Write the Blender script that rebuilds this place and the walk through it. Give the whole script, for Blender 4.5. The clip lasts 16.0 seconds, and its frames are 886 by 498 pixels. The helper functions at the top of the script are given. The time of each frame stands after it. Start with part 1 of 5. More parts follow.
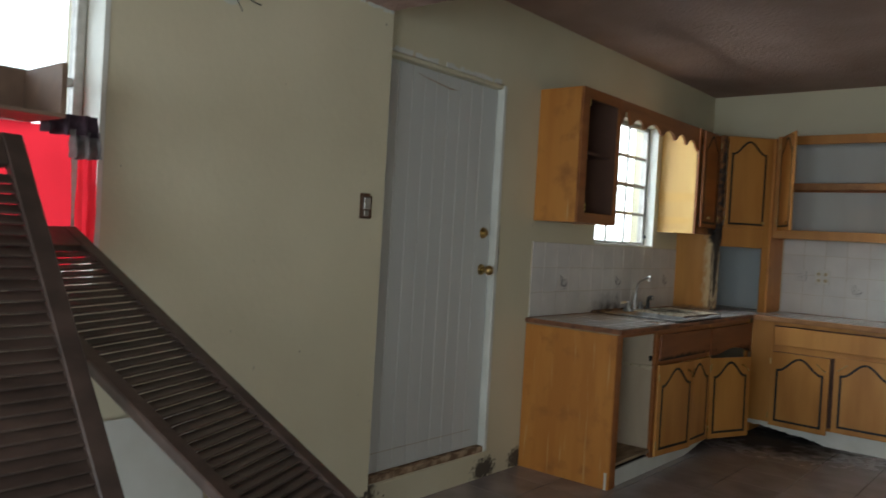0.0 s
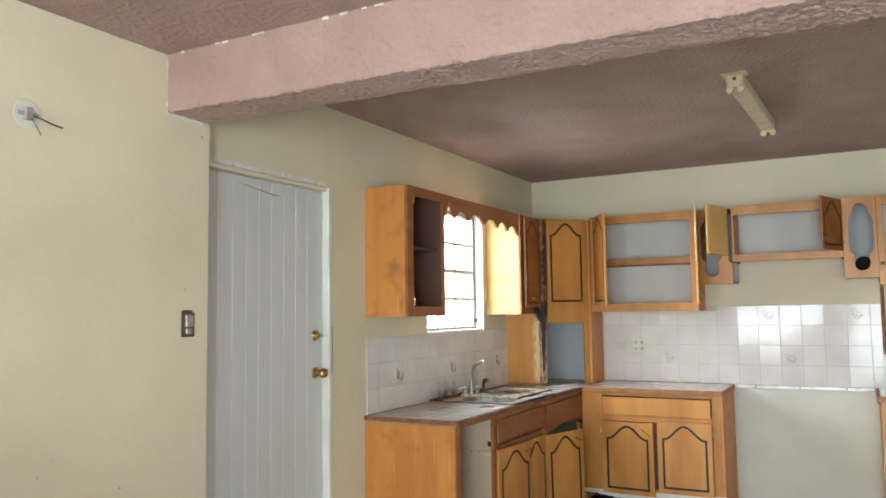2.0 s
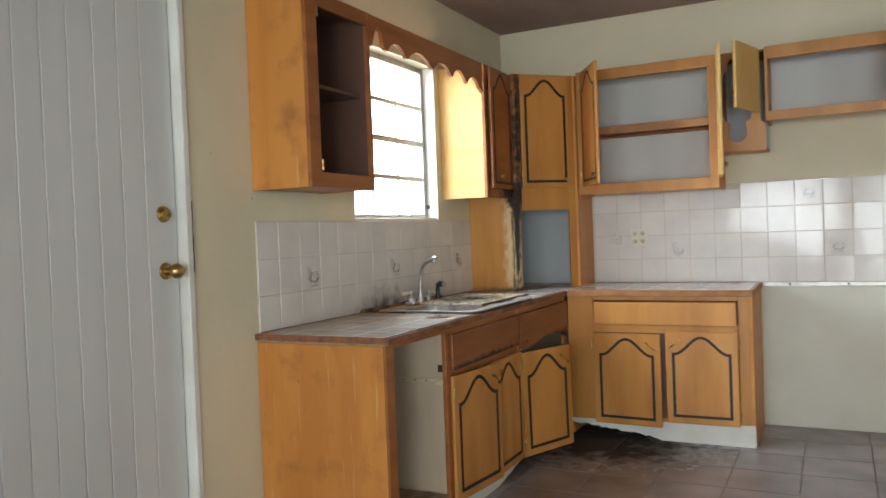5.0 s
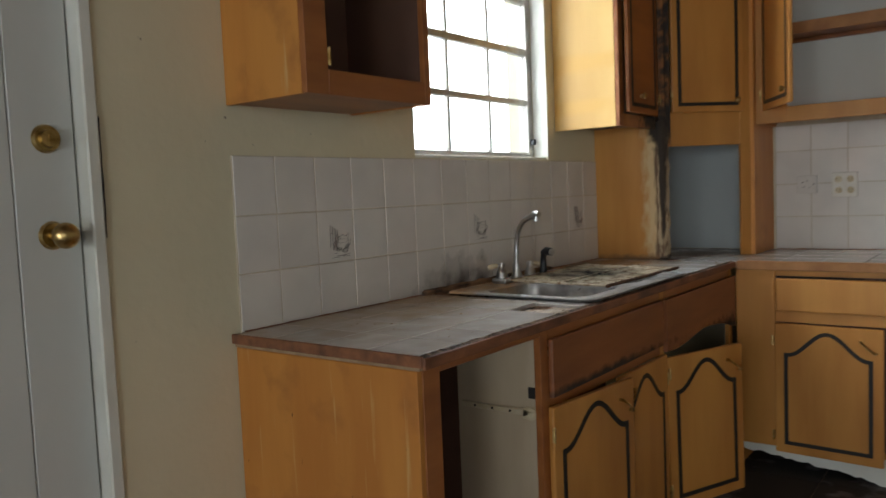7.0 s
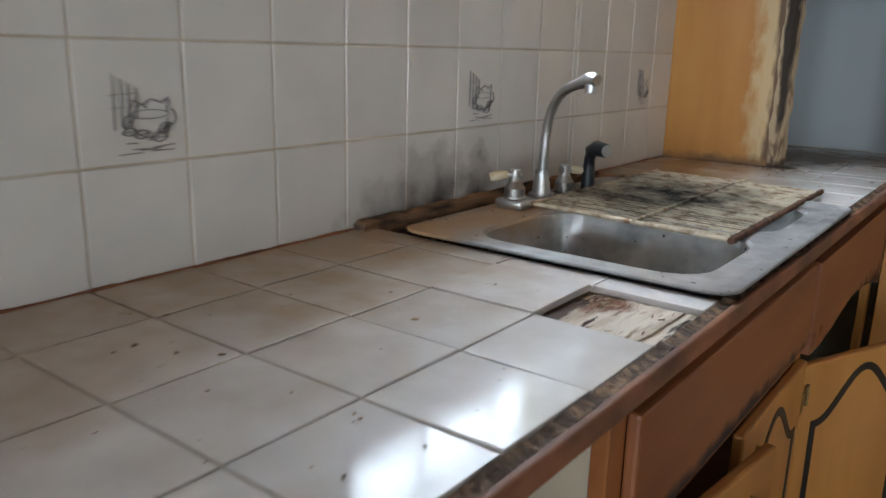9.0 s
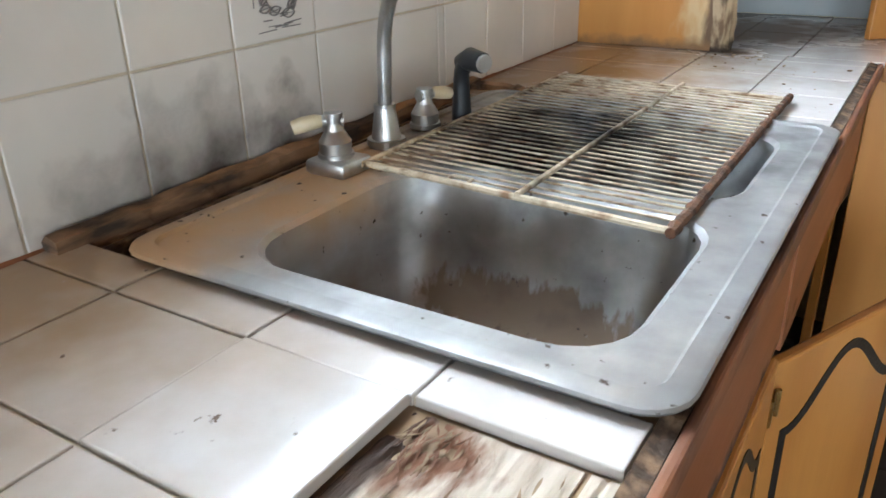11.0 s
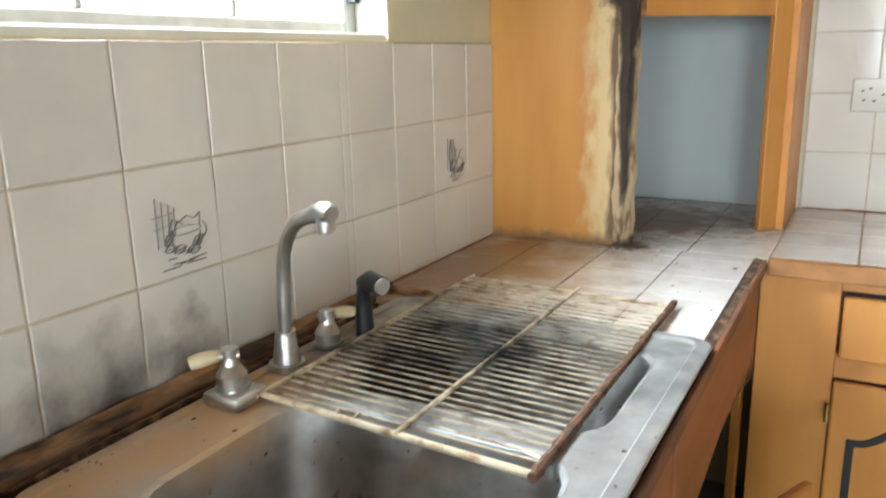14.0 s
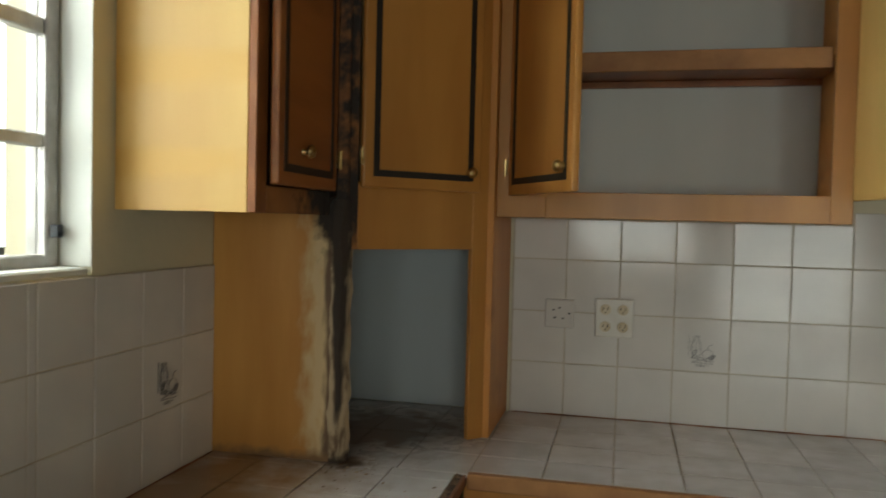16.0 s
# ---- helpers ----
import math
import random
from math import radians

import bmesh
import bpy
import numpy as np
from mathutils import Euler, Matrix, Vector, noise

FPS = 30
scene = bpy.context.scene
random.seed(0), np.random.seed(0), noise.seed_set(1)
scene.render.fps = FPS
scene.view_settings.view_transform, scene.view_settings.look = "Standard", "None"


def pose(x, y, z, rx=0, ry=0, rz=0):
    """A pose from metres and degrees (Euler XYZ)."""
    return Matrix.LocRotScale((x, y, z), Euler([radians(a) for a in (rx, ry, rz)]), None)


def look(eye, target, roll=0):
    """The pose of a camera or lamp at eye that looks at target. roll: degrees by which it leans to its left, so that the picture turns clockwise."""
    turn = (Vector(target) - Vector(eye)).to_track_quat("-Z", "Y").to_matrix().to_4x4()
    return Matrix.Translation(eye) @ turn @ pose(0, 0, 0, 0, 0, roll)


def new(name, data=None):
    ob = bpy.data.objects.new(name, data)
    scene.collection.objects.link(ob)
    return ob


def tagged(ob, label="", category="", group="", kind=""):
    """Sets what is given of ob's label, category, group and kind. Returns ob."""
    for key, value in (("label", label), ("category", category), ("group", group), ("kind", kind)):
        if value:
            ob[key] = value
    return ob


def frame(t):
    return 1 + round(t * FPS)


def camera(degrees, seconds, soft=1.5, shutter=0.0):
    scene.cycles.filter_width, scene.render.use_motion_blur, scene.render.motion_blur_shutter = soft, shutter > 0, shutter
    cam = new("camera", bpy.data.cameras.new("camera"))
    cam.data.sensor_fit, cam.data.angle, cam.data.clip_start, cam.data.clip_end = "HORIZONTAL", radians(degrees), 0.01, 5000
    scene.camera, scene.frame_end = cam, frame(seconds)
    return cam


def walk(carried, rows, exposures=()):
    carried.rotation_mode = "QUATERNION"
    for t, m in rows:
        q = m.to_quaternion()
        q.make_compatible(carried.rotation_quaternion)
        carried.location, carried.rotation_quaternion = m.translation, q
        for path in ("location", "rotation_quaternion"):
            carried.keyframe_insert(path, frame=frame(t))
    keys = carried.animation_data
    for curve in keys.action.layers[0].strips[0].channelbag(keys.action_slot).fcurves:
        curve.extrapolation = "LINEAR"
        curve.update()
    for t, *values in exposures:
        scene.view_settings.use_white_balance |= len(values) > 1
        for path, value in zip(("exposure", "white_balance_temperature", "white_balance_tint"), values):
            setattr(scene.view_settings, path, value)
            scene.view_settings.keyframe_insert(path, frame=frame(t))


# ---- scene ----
cam = camera(59.8, 16.0, shutter=0.4)
PATH = [
    (0, (2.659, -3.98, 1.394), (1.37, -2.452, 1.36), 3.3),
    (0.5, (2.65, -4.029, 1.468), (1.493, -2.398, 1.497), 2.2),
    (1, (2.665, -4.051, 1.517), (1.618, -2.352, 1.643), 1.0),
    (1.5, (2.679, -4.051, 1.546), (1.699, -2.316, 1.72), 0.2),
    (2, (2.722, -3.976, 1.545), (1.772, -2.224, 1.709), -0.8),
    (2.5, (2.723, -3.776, 1.501), (1.809, -2.001, 1.614), -1.4),
    (3, (2.607, -3.558, 1.433), (1.744, -1.754, 1.485), -1.3),
    (3.2, (2.563, -3.46, 1.425), (1.731, -1.642, 1.458), -1.2),
    (5.3, (2.076, -2.288, 1.308), (1.13, -0.527, 1.254), -2.4),
    (5.5, (2.003, -2.124, 1.31), (1.015, -0.386, 1.245), -2.1),
    (6, (1.955, -1.816, 1.292), (0.903, -0.116, 1.224), -1.9),
    (6.5, (1.835, -1.527, 1.279), (0.708, 0.122, 1.184), -1.6),
    (7, (1.678, -1.268, 1.268), (0.468, 0.319, 1.125), -2.4),
    (7.5, (1.543, -0.947, 1.244), (0.24, 0.553, 1.014), -2.3),
    (8, (1.364, -0.673, 1.223), (0.038, 0.796, 0.929), 0.5),
    (8.2, (1.249, -0.566, 1.23), (-0.046, 0.921, 0.9), 0.9),
    (10.3, (0.756, 0.319, 1.224), (-0.283, 1.85, 0.464), -0.8),
    (10.5, (0.748, 0.355, 1.225), (-0.288, 1.874, 0.436), -1.7),
    (11, (0.738, 0.403, 1.236), (-0.242, 1.94, 0.413), -1.4),
    (11.5, (0.763, 0.436, 1.259), (-0.178, 2.017, 0.474), -3.0),
    (12, (0.792, 0.452, 1.288), (-0.135, 2.076, 0.579), -3.7),
    (12.5, (0.806, 0.45, 1.301), (-0.131, 2.078, 0.614), -3.8),
    (13, (0.797, 0.444, 1.303), (-0.159, 2.072, 0.645), -3.8),
    (13.5, (0.801, 0.434, 1.312), (-0.163, 2.079, 0.705), -2.6),
    (14, (0.829, 0.433, 1.361), (-0.117, 2.128, 0.879), -1.3),
    (14.5, (0.867, 0.435, 1.402), (0.009, 2.206, 1.042), 0.1),
    (15, (0.906, 0.431, 1.448), (0.139, 2.264, 1.219), 1.0),
    (15.5, (0.956, 0.422, 1.48), (0.35, 2.323, 1.337), 1.4),
    (16, (0.996, 0.428, 1.515), (0.544, 2.375, 1.442), 1.4),
]
EXPOSURES = [(0.0, -0.88, 6050, 4), (0.5, -0.80, 6050, 4), (1.0, -0.38, 6050, 4), (1.5, 0.38, 6000, 4), (2.0, 0.78, 6100, 6), (3.0, 0.82, 6100, 6), (5.5, 0.27, 6300, 7), (6.0, 0.08, 6400, 7), (7.0, -0.52, 6300, 7), (7.5, -0.60, 6250, 7), (8.0, -0.42, 5850, 6), (10.5, 1.1, 5600, 5), (11.5, 1.12, 5700, 3), (12.5, 1.42, 5800, 0), (13.5, 1.52, 5800, 0), (14.0, 1.3, 6000, 1), (15.0, 0.05, 6400, 2), (16.0, -0.82, 6800, 0)]
walk(cam, [(t, look(eye, target, roll)) for t, eye, target, roll in PATH], EXPOSURES)

# ---- world and light ----
world = bpy.data.worlds.new("world")
scene.world = world
world.use_nodes = True
wn = world.node_tree.nodes
sky = wn.new("ShaderNodeTexSky")
sky.sky_type, sky.sun_disc = "NISHITA", False
sky.sun_elevation, sky.sun_rotation, sky.air_density, sky.dust_density = radians(50), radians(90), 1.0, 3.0
world.node_tree.links.new(sky.outputs[0], wn["Background"].inputs[0])
wn["Background"].inputs[1].default_value = 0.12


def lamp(name, kind, m, energy, colour, **more):
    data = bpy.data.lights.new(name, kind)
    data.energy, data.color = energy, colour
    for key, value in more.items():
        if key == "size":
            data.shape, data.size, data.size_y = "RECTANGLE", *value
        if key == "angle":
            data.angle = value
    ob = new(name, data)
    ob.matrix_world = m
    return ob


# overcast daylight: a wide soft sun from the east, and the sky standing in each opening
lamp("sun", "SUN", look((30, 0, 36), (0, 0, 0)), 0.8, (1.0, 0.96, 0.9), angle=radians(14))
lamp("sky_kitchen_window", "AREA", look((-1.1, 2.2, 2.65), (1, 2.2, 2.25)), 590, (0.93, 0.97, 1.0), size=(5.2, 2.6))
lamp("sky_west_window", "AREA", look((-1.1, -3.4, 2.35), (1, -3.4, 2.0)), 160, (0.93, 0.97, 1.0), size=(3.4, 2.6))
lamp("sky_south_window", "AREA", look((1.25, -6.85, 1.55), (1.25, 0, 1.40)), 90, (0.95, 0.98, 1.0), size=(1.4, 1.4))
lamp("sky_south_door", "AREA", look((3.4, -6.85, 1.15), (3.4, 0, 1.1)), 135, (0.95, 0.98, 1.0), size=(1.7, 2.1))
# added fill from the unseen east side, to brighten the west wall
lamp("fill_east_opening", "AREA", look((5.55, -3.9, 1.5), (0, -3.9, 1.35)), 38, (0.95, 0.98, 1.0), size=(2.7, 1.7))

# ---- materials ----
def material(name, colour, rough=0.6, metal=0.0, other=None, scale=8.0, stretch=(1, 1, 1), bump=0.0, bump_scale=120.0, piece=0.0, coat=0.0, detail=6.0, lo=0.35, hi=0.68, depth=0.004):
    """A surface that goes between two colours by a noise in world metres, with fine relief and a shade of its own for each piece."""
    mat = bpy.data.materials.new(name)
    mat.use_nodes = True
    n, l = mat.node_tree.nodes, mat.node_tree.links
    b = n["Principled BSDF"]
    b.inputs["Roughness"].default_value, b.inputs["Metallic"].default_value = rough, metal
    b.inputs["Coat Weight"].default_value, b.inputs["Coat Roughness"].default_value = coat, 0.08
    place = n.new("ShaderNodeNewGeometry")
    mapped = n.new("ShaderNodeMapping")
    mapped.inputs["Scale"].default_value = stretch
    l.new(place.outputs["Position"], mapped.inputs[0])
    grain = n.new("ShaderNodeTexNoise")
    grain.inputs["Scale"].default_value, grain.inputs["Detail"].default_value = scale, detail
    l.new(mapped.outputs[0], grain.inputs["Vector"])
    ramp = n.new("ShaderNodeValToRGB")
    ramp.color_ramp.elements[0].position, ramp.color_ramp.elements[1].position = lo, hi
    ramp.color_ramp.elements[0].color, ramp.color_ramp.elements[1].color = (*colour, 1), (*(other or [c * 0.8 for c in colour]), 1)
    l.new(grain.outputs["Fac"], ramp.inputs[0])
    out = ramp.outputs[0]
    if piece:
        info, hue = n.new("ShaderNodeObjectInfo"), n.new("ShaderNodeHueSaturation")
        span = n.new("ShaderNodeMapRange")
        span.inputs["To Min"].default_value, span.inputs["To Max"].default_value = 1 - piece, 1 + piece * 0.6
        l.new(info.outputs["Random"], span.inputs[0])
        l.new(span.outputs[0], hue.inputs["Value"])
        l.new(out, hue.inputs["Color"])
        out = hue.outputs[0]
    l.new(out, b.inputs["Base Color"])
    if bump:
        fine, lift = n.new("ShaderNodeTexNoise"), n.new("ShaderNodeBump")
        fine.inputs["Scale"].default_value, fine.inputs["Detail"].default_value = bump_scale, 5
        lift.inputs["Strength"].default_value, lift.inputs["Distance"].default_value = bump, depth
        l.new(mapped.outputs[0], fine.inputs["Vector"])
        l.new(fine.outputs["Fac"], lift.inputs["Height"])
        l.new(lift.outputs[0], b.inputs["Normal"])
    return mat


def stained(mat, colour, centre, size, scale=18.0, at=0.5, soft=0.12, rough=0.85, metal=0.0, stretch=(1, 1, 1)):
    """Lays a stain of uneven outline over a material, in an ellipsoid of the place."""
    n, l = mat.node_tree.nodes, mat.node_tree.links
    b = n["Principled BSDF"]
    old = b.inputs["Base Color"].links[0].from_socket
    place, off, span = n.new("ShaderNodeNewGeometry"), n.new("ShaderNodeVectorMath"), n.new("ShaderNodeVectorMath")
    off.operation, span.operation = "SUBTRACT", "DIVIDE"
    off.inputs[1].default_value, span.inputs[1].default_value = centre, size
    l.new(place.outputs["Position"], off.inputs[0])
    l.new(off.outputs[0], span.inputs[0])
    far = n.new("ShaderNodeVectorMath")
    far.operation = "LENGTH"
    l.new(span.outputs[0], far.inputs[0])
    blot = n.new("ShaderNodeTexNoise")
    blot.inputs["Scale"].default_value, blot.inputs["Detail"].default_value = scale, 8
    drawn = n.new("ShaderNodeMapping")
    drawn.inputs["Scale"].default_value = stretch
    l.new(place.outputs["Position"], drawn.inputs[0])
    l.new(drawn.outputs[0], blot.inputs["Vector"])
    sub = n.new("ShaderNodeMath")
    sub.operation, sub.use_clamp = "SUBTRACT", False
    l.new(blot.outputs["Fac"], sub.inputs[0])
    half = n.new("ShaderNodeMath")
    half.operation = "MULTIPLY"
    half.inputs[1].default_value = 0.5
    l.new(far.outputs["Value"], half.inputs[0])
    l.new(half.outputs[0], sub.inputs[1])
    edge = n.new("ShaderNodeMapRange")
    edge.inputs["From Min"].default_value, edge.inputs["From Max"].default_value = at - 0.5 - soft, at - 0.5 + soft
    l.new(sub.outputs[0], edge.inputs[0])
    mix = n.new("ShaderNodeMix")
    mix.data_type = "RGBA"
    l.new(edge.outputs[0], mix.inputs[0])
    l.new(old, mix.inputs[6])
    mix.inputs[7].default_value = (*colour, 1)
    l.new(mix.outputs[2], b.inputs["Base Color"])
    for socket, value in (("Roughness", rough), ("Metallic", metal)):
        blend = n.new("ShaderNodeMix")
        l.new(edge.outputs[0], blend.inputs[0])
        given = b.inputs[socket]
        if given.links:
            l.new(given.links[0].from_socket, blend.inputs[2])
        else:
            blend.inputs[2].default_value = given.default_value
        blend.inputs[3].default_value = value
        l.new(blend.outputs[0], given)
    return mat


PAINT = material("cream wall paint", (0.67, 0.62, 0.45), 0.6, other=(0.61, 0.56, 0.40), scale=1.6, bump=0.30, bump_scale=32)
PALEPAINT = material("pale greenish wall paint", (0.64, 0.65, 0.56), 0.55, other=(0.57, 0.57, 0.48), scale=2.2, bump=0.25, bump_scale=32)
for spot in ((0.0, -1.35, 0.1), (0.0, -0.35, 0.05), (0.0, 0.0, 0.05)):
    stained(PAINT, (0.10, 0.08, 0.06), spot, (0.3, 0.10, 0.06), 40, 0.5)
stained(PAINT, (0.20, 0.17, 0.12), (1, -1, 1), (30, 30, 30), 34, 1.215, 0.02)
STUCCO = material("dusty pink stucco", (0.40, 0.280, 0.235), 0.85, other=(0.33, 0.223, 0.182), scale=2.5, bump=1.0, bump_scale=38, depth=0.014)
WHITE = material("white trim paint", (0.72, 0.73, 0.68), 0.45, other=(0.62, 0.62, 0.56), scale=5, bump=0.1, bump_scale=60)
DOORPAINT = material("white door paint", (0.60, 0.615, 0.595), 0.42, other=(0.53, 0.545, 0.525), scale=2.5, stretch=(1, 1, 0.15), bump=0.06, bump_scale=80, piece=0.03)
WOOD = material("honey wood veneer", (0.56, 0.262, 0.060), 0.40, other=(0.42, 0.175, 0.036), scale=6, stretch=(1.3, 1.3, 0.22), bump=0.10, bump_scale=70, coat=0.04, piece=0.07, detail=9)
SIDE = material("honey wood side", (0.58, 0.250, 0.050), 0.5, other=(0.48, 0.185, 0.033), scale=4.5, stretch=(1.6, 1.6, 0.22), bump=0.10, bump_scale=60, coat=0.03, lo=0.36, hi=0.62, detail=9)
# darker, redder wood tone for valance, frames, rails and two of the doors
RED = material("reddish dark wood", (0.36, 0.130, 0.034), 0.42, other=(0.23, 0.075, 0.020), scale=9, stretch=(1.4, 0.2, 1.4), bump=0.10, bump_scale=70, coat=0.04)
# light inner faces of doors; on the window-side panel the paleness is painted daylight
PALE = material("pale inner and daylit wood", (0.76, 0.51, 0.17), 0.45, other=(0.66, 0.40, 0.12), scale=5, stretch=(1, 1, 0.2), bump=0.08, bump_scale=70)
# two soft honey-toned bands across the window-side panel
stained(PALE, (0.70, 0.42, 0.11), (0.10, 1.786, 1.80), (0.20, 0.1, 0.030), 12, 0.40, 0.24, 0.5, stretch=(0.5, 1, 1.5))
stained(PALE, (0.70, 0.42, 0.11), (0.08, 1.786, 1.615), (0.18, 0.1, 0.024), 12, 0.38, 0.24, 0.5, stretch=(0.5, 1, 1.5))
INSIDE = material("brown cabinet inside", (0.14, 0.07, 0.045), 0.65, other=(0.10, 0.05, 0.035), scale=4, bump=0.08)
BEIGE = material("beige board", (0.60, 0.50, 0.36), 0.6, other=(0.48, 0.38, 0.26), scale=6, stretch=(1, 1, 0.3), bump=0.08)
BLUE = material("pale blue board", (0.50, 0.54, 0.545), 0.55, other=(0.44, 0.475, 0.48), scale=3, stretch=(1, 1, 0.2), bump=0.08)
GREYBACK = material("pale grey cabinet back", (0.62, 0.63, 0.60), 0.55, other=(0.54, 0.55, 0.52), scale=3, stretch=(1, 1, 0.2), bump=0.08)
stained(SIDE, (0.36, 0.140, 0.032), (0, 0, 1), (30, 30, 30), 7, 1.13, 0.10, 0.6)
stained(SIDE, (0.60, 0.36, 0.14), (0.3, 0, 0.6), (20, 20, 20), 40, 1.17, 0.05, 0.7, stretch=(1, 1, 0.07))
stained(SIDE, (0.10, 0.05, 0.02), (0.3, 0, 0.6), (20, 20, 20), 55, 1.235, 0.02, 0.8, stretch=(1, 1, 0.4))
ROTTEN = material("rotten wood", (0.17, 0.105, 0.06), 0.9, other=(0.46, 0.34, 0.22), scale=30, stretch=(1, 0.45, 0.6), bump=1.0, bump_scale=60, lo=0.42, hi=0.62)
ROTBLACK = material("bare decayed wood", (0.46, 0.35, 0.22), 0.95, other=(0.17, 0.11, 0.065), scale=55, stretch=(1, 1, 0.32), bump=1.0, bump_scale=90, lo=0.50, hi=0.68)
stained(ROTBLACK, (0.022, 0.017, 0.013), (0.335, 2.19, 1.58), (0.2, 0.2, 0.17), 30, 0.52, 0.16)
stained(ROTBLACK, (0.04, 0.028, 0.02), (0.338, 2.18, 1.38), (0.012, 0.2, 0.22), 36, 0.28, 0.14, stretch=(1, 1, 0.25))
stained(ROTBLACK, (0.06, 0.04, 0.028), (0.335, 2.19, 0.915), (0.2, 0.2, 0.03), 36, 0.50, 0.16)
EDGE = material("brown wood edging", (0.40, 0.19, 0.065), 0.55, other=(0.28, 0.12, 0.04), scale=14, bump=0.3, bump_scale=60)
NOSING = material("worn brown edging", (0.29, 0.115, 0.050), 0.6, other=(0.12, 0.052, 0.028), scale=22, stretch=(1, 0.4, 1), bump=0.4, bump_scale=60)
CRUMBLE = material("dark crumbling filler", (0.07, 0.045, 0.03), 0.95, other=(0.28, 0.18, 0.105), scale=55, bump=1.0, bump_scale=150, lo=0.45, hi=0.68)
SPLINTER = material("pale splintered wood", (0.62, 0.54, 0.44), 0.9, other=(0.36, 0.27, 0.18), scale=46, stretch=(1, 0.14, 1), bump=1.0, bump_scale=160, lo=0.45, hi=0.72)
stained(SPLINTER, (0.05, 0.03, 0.02), (0.55, 0.69, 0.912), (12, 12, 12), 60, 1.13, 0.022, 0.9, stretch=(1, 0.14, 1))
stained(SPLINTER, (0.23, 0.115, 0.065), (0.505, 0.735, 0.912), (0.045, 0.040, 0.1), 60, 0.50, 0.12, stretch=(1, 0.4, 1))
stained(SPLINTER, (0.06, 0.035, 0.022), (0.483, 0.70, 0.908), (0.016, 0.10, 0.1), 50, 0.52, 0.14, stretch=(1, 0.4, 1))
PLY = material("bare board", (0.40, 0.29, 0.18), 0.85, other=(0.24, 0.16, 0.09), scale=20, stretch=(1, 0.3, 1), bump=0.5, bump_scale=70)
BLACK = material("black paint line", (0.016, 0.014, 0.012), 0.5, bump=0.2)
DARK = material("dark void", (0.02, 0.017, 0.015), 0.9)
GLAZE = material("white glazed tile", (0.70, 0.67, 0.63), 0.09, other=(0.63, 0.605, 0.575), scale=5, piece=0.05, coat=0.0, bump=0.02, bump_scale=12)
stained(GLAZE, (0.10, 0.085, 0.075), (0.0, 0.99, 0.90), (0.2, 0.22, 0.14), 13, 0.74, 0.26)
stained(GLAZE, (0.09, 0.075, 0.065), (0.0, 1.155, 0.92), (0.2, 0.055, 0.11), 13, 0.68, 0.24)
GLAZE.node_tree.nodes["Principled BSDF"].inputs["Specular IOR Level"].default_value = 0.30
TOPTILE = material("dirty worktop tile", (0.70, 0.67, 0.645), 0.12, other=(0.58, 0.54, 0.50), scale=11, piece=0.08, coat=0.0, bump=0.05, bump_scale=30)
stained(TOPTILE, (0.40, 0.29, 0.18), (0.04, 0.62, 0.92), (0.26, 0.60, 0.3), 9, 0.54, 0.34, 0.25)
stained(TOPTILE, (0.36, 0.25, 0.15), (0.10, 1.90, 0.92), (0.26, 0.42, 0.3), 12, 0.50, 0.3, 0.25)
stained(TOPTILE, (0.10, 0.065, 0.04), (0.35, 2.19, 0.92), (0.06, 0.045, 0.2), 30, 0.50, 0.25, 0.8)
stained(TOPTILE, (0.28, 0.21, 0.15), (0.36, 2.52, 0.92), (0.22, 0.22, 0.2), 16, 0.50, 0.22, 0.5)
stained(TOPTILE, (0.13, 0.085, 0.055), (0.3, 1.3, 0.92), (12, 12, 12), 60, 1.19, 0.02, 0.8)
TOPTILE.node_tree.nodes["Principled BSDF"].inputs["Specular IOR Level"].default_value = 0.45
PALEGROUT = material("pale grout", (0.58, 0.52, 0.41), 0.85, other=(0.44, 0.37, 0.27), scale=10, bump=0.2)
GROUT = material("brown grout", (0.36, 0.29, 0.20), 0.9, other=(0.22, 0.16, 0.10), scale=14, bump=0.4, bump_scale=90)
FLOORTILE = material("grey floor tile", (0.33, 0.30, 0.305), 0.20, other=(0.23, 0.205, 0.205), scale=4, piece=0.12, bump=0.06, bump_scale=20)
# near-black patch with uneven edge in the inner corner of the base cabinets
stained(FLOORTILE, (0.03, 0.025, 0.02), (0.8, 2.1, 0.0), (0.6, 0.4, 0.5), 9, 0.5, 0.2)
STEEL = material("dull stainless steel", (0.58, 0.585, 0.585), 0.29, 1.0, other=(0.36, 0.36, 0.355), scale=14, stretch=(1, 0.3, 1), bump=0.10, bump_scale=80)
stained(STEEL, (0.20, 0.20, 0.198), (0.36, 1.2, 0.936), (4, 4, 0.02), 22, 0.84, 0.45, 0.55, 0.15)
stained(STEEL, (0.42, 0.27, 0.14), (0.14, 1.00, 0.935), (0.10, 0.42, 0.06), 9, 0.60, 0.26, 0.6)
stained(STEEL, (0.22, 0.14, 0.08), (0.22, 0.99, 0.77), (0.10, 0.16, 0.09), 9, 0.60, 0.24, 0.6)
stained(STEEL, (0.20, 0.145, 0.10), (0.37, 1.16, 0.778), (0.12, 0.04, 0.030), 80, 0.26, 0.08, 0.85, stretch=(1, 1, 0.30))
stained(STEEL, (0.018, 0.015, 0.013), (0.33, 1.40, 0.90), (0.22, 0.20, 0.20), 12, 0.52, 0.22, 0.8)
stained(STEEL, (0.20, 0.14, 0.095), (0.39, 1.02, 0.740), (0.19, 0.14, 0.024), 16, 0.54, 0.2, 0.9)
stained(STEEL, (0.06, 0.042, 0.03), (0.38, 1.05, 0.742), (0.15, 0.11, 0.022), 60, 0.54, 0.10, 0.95)
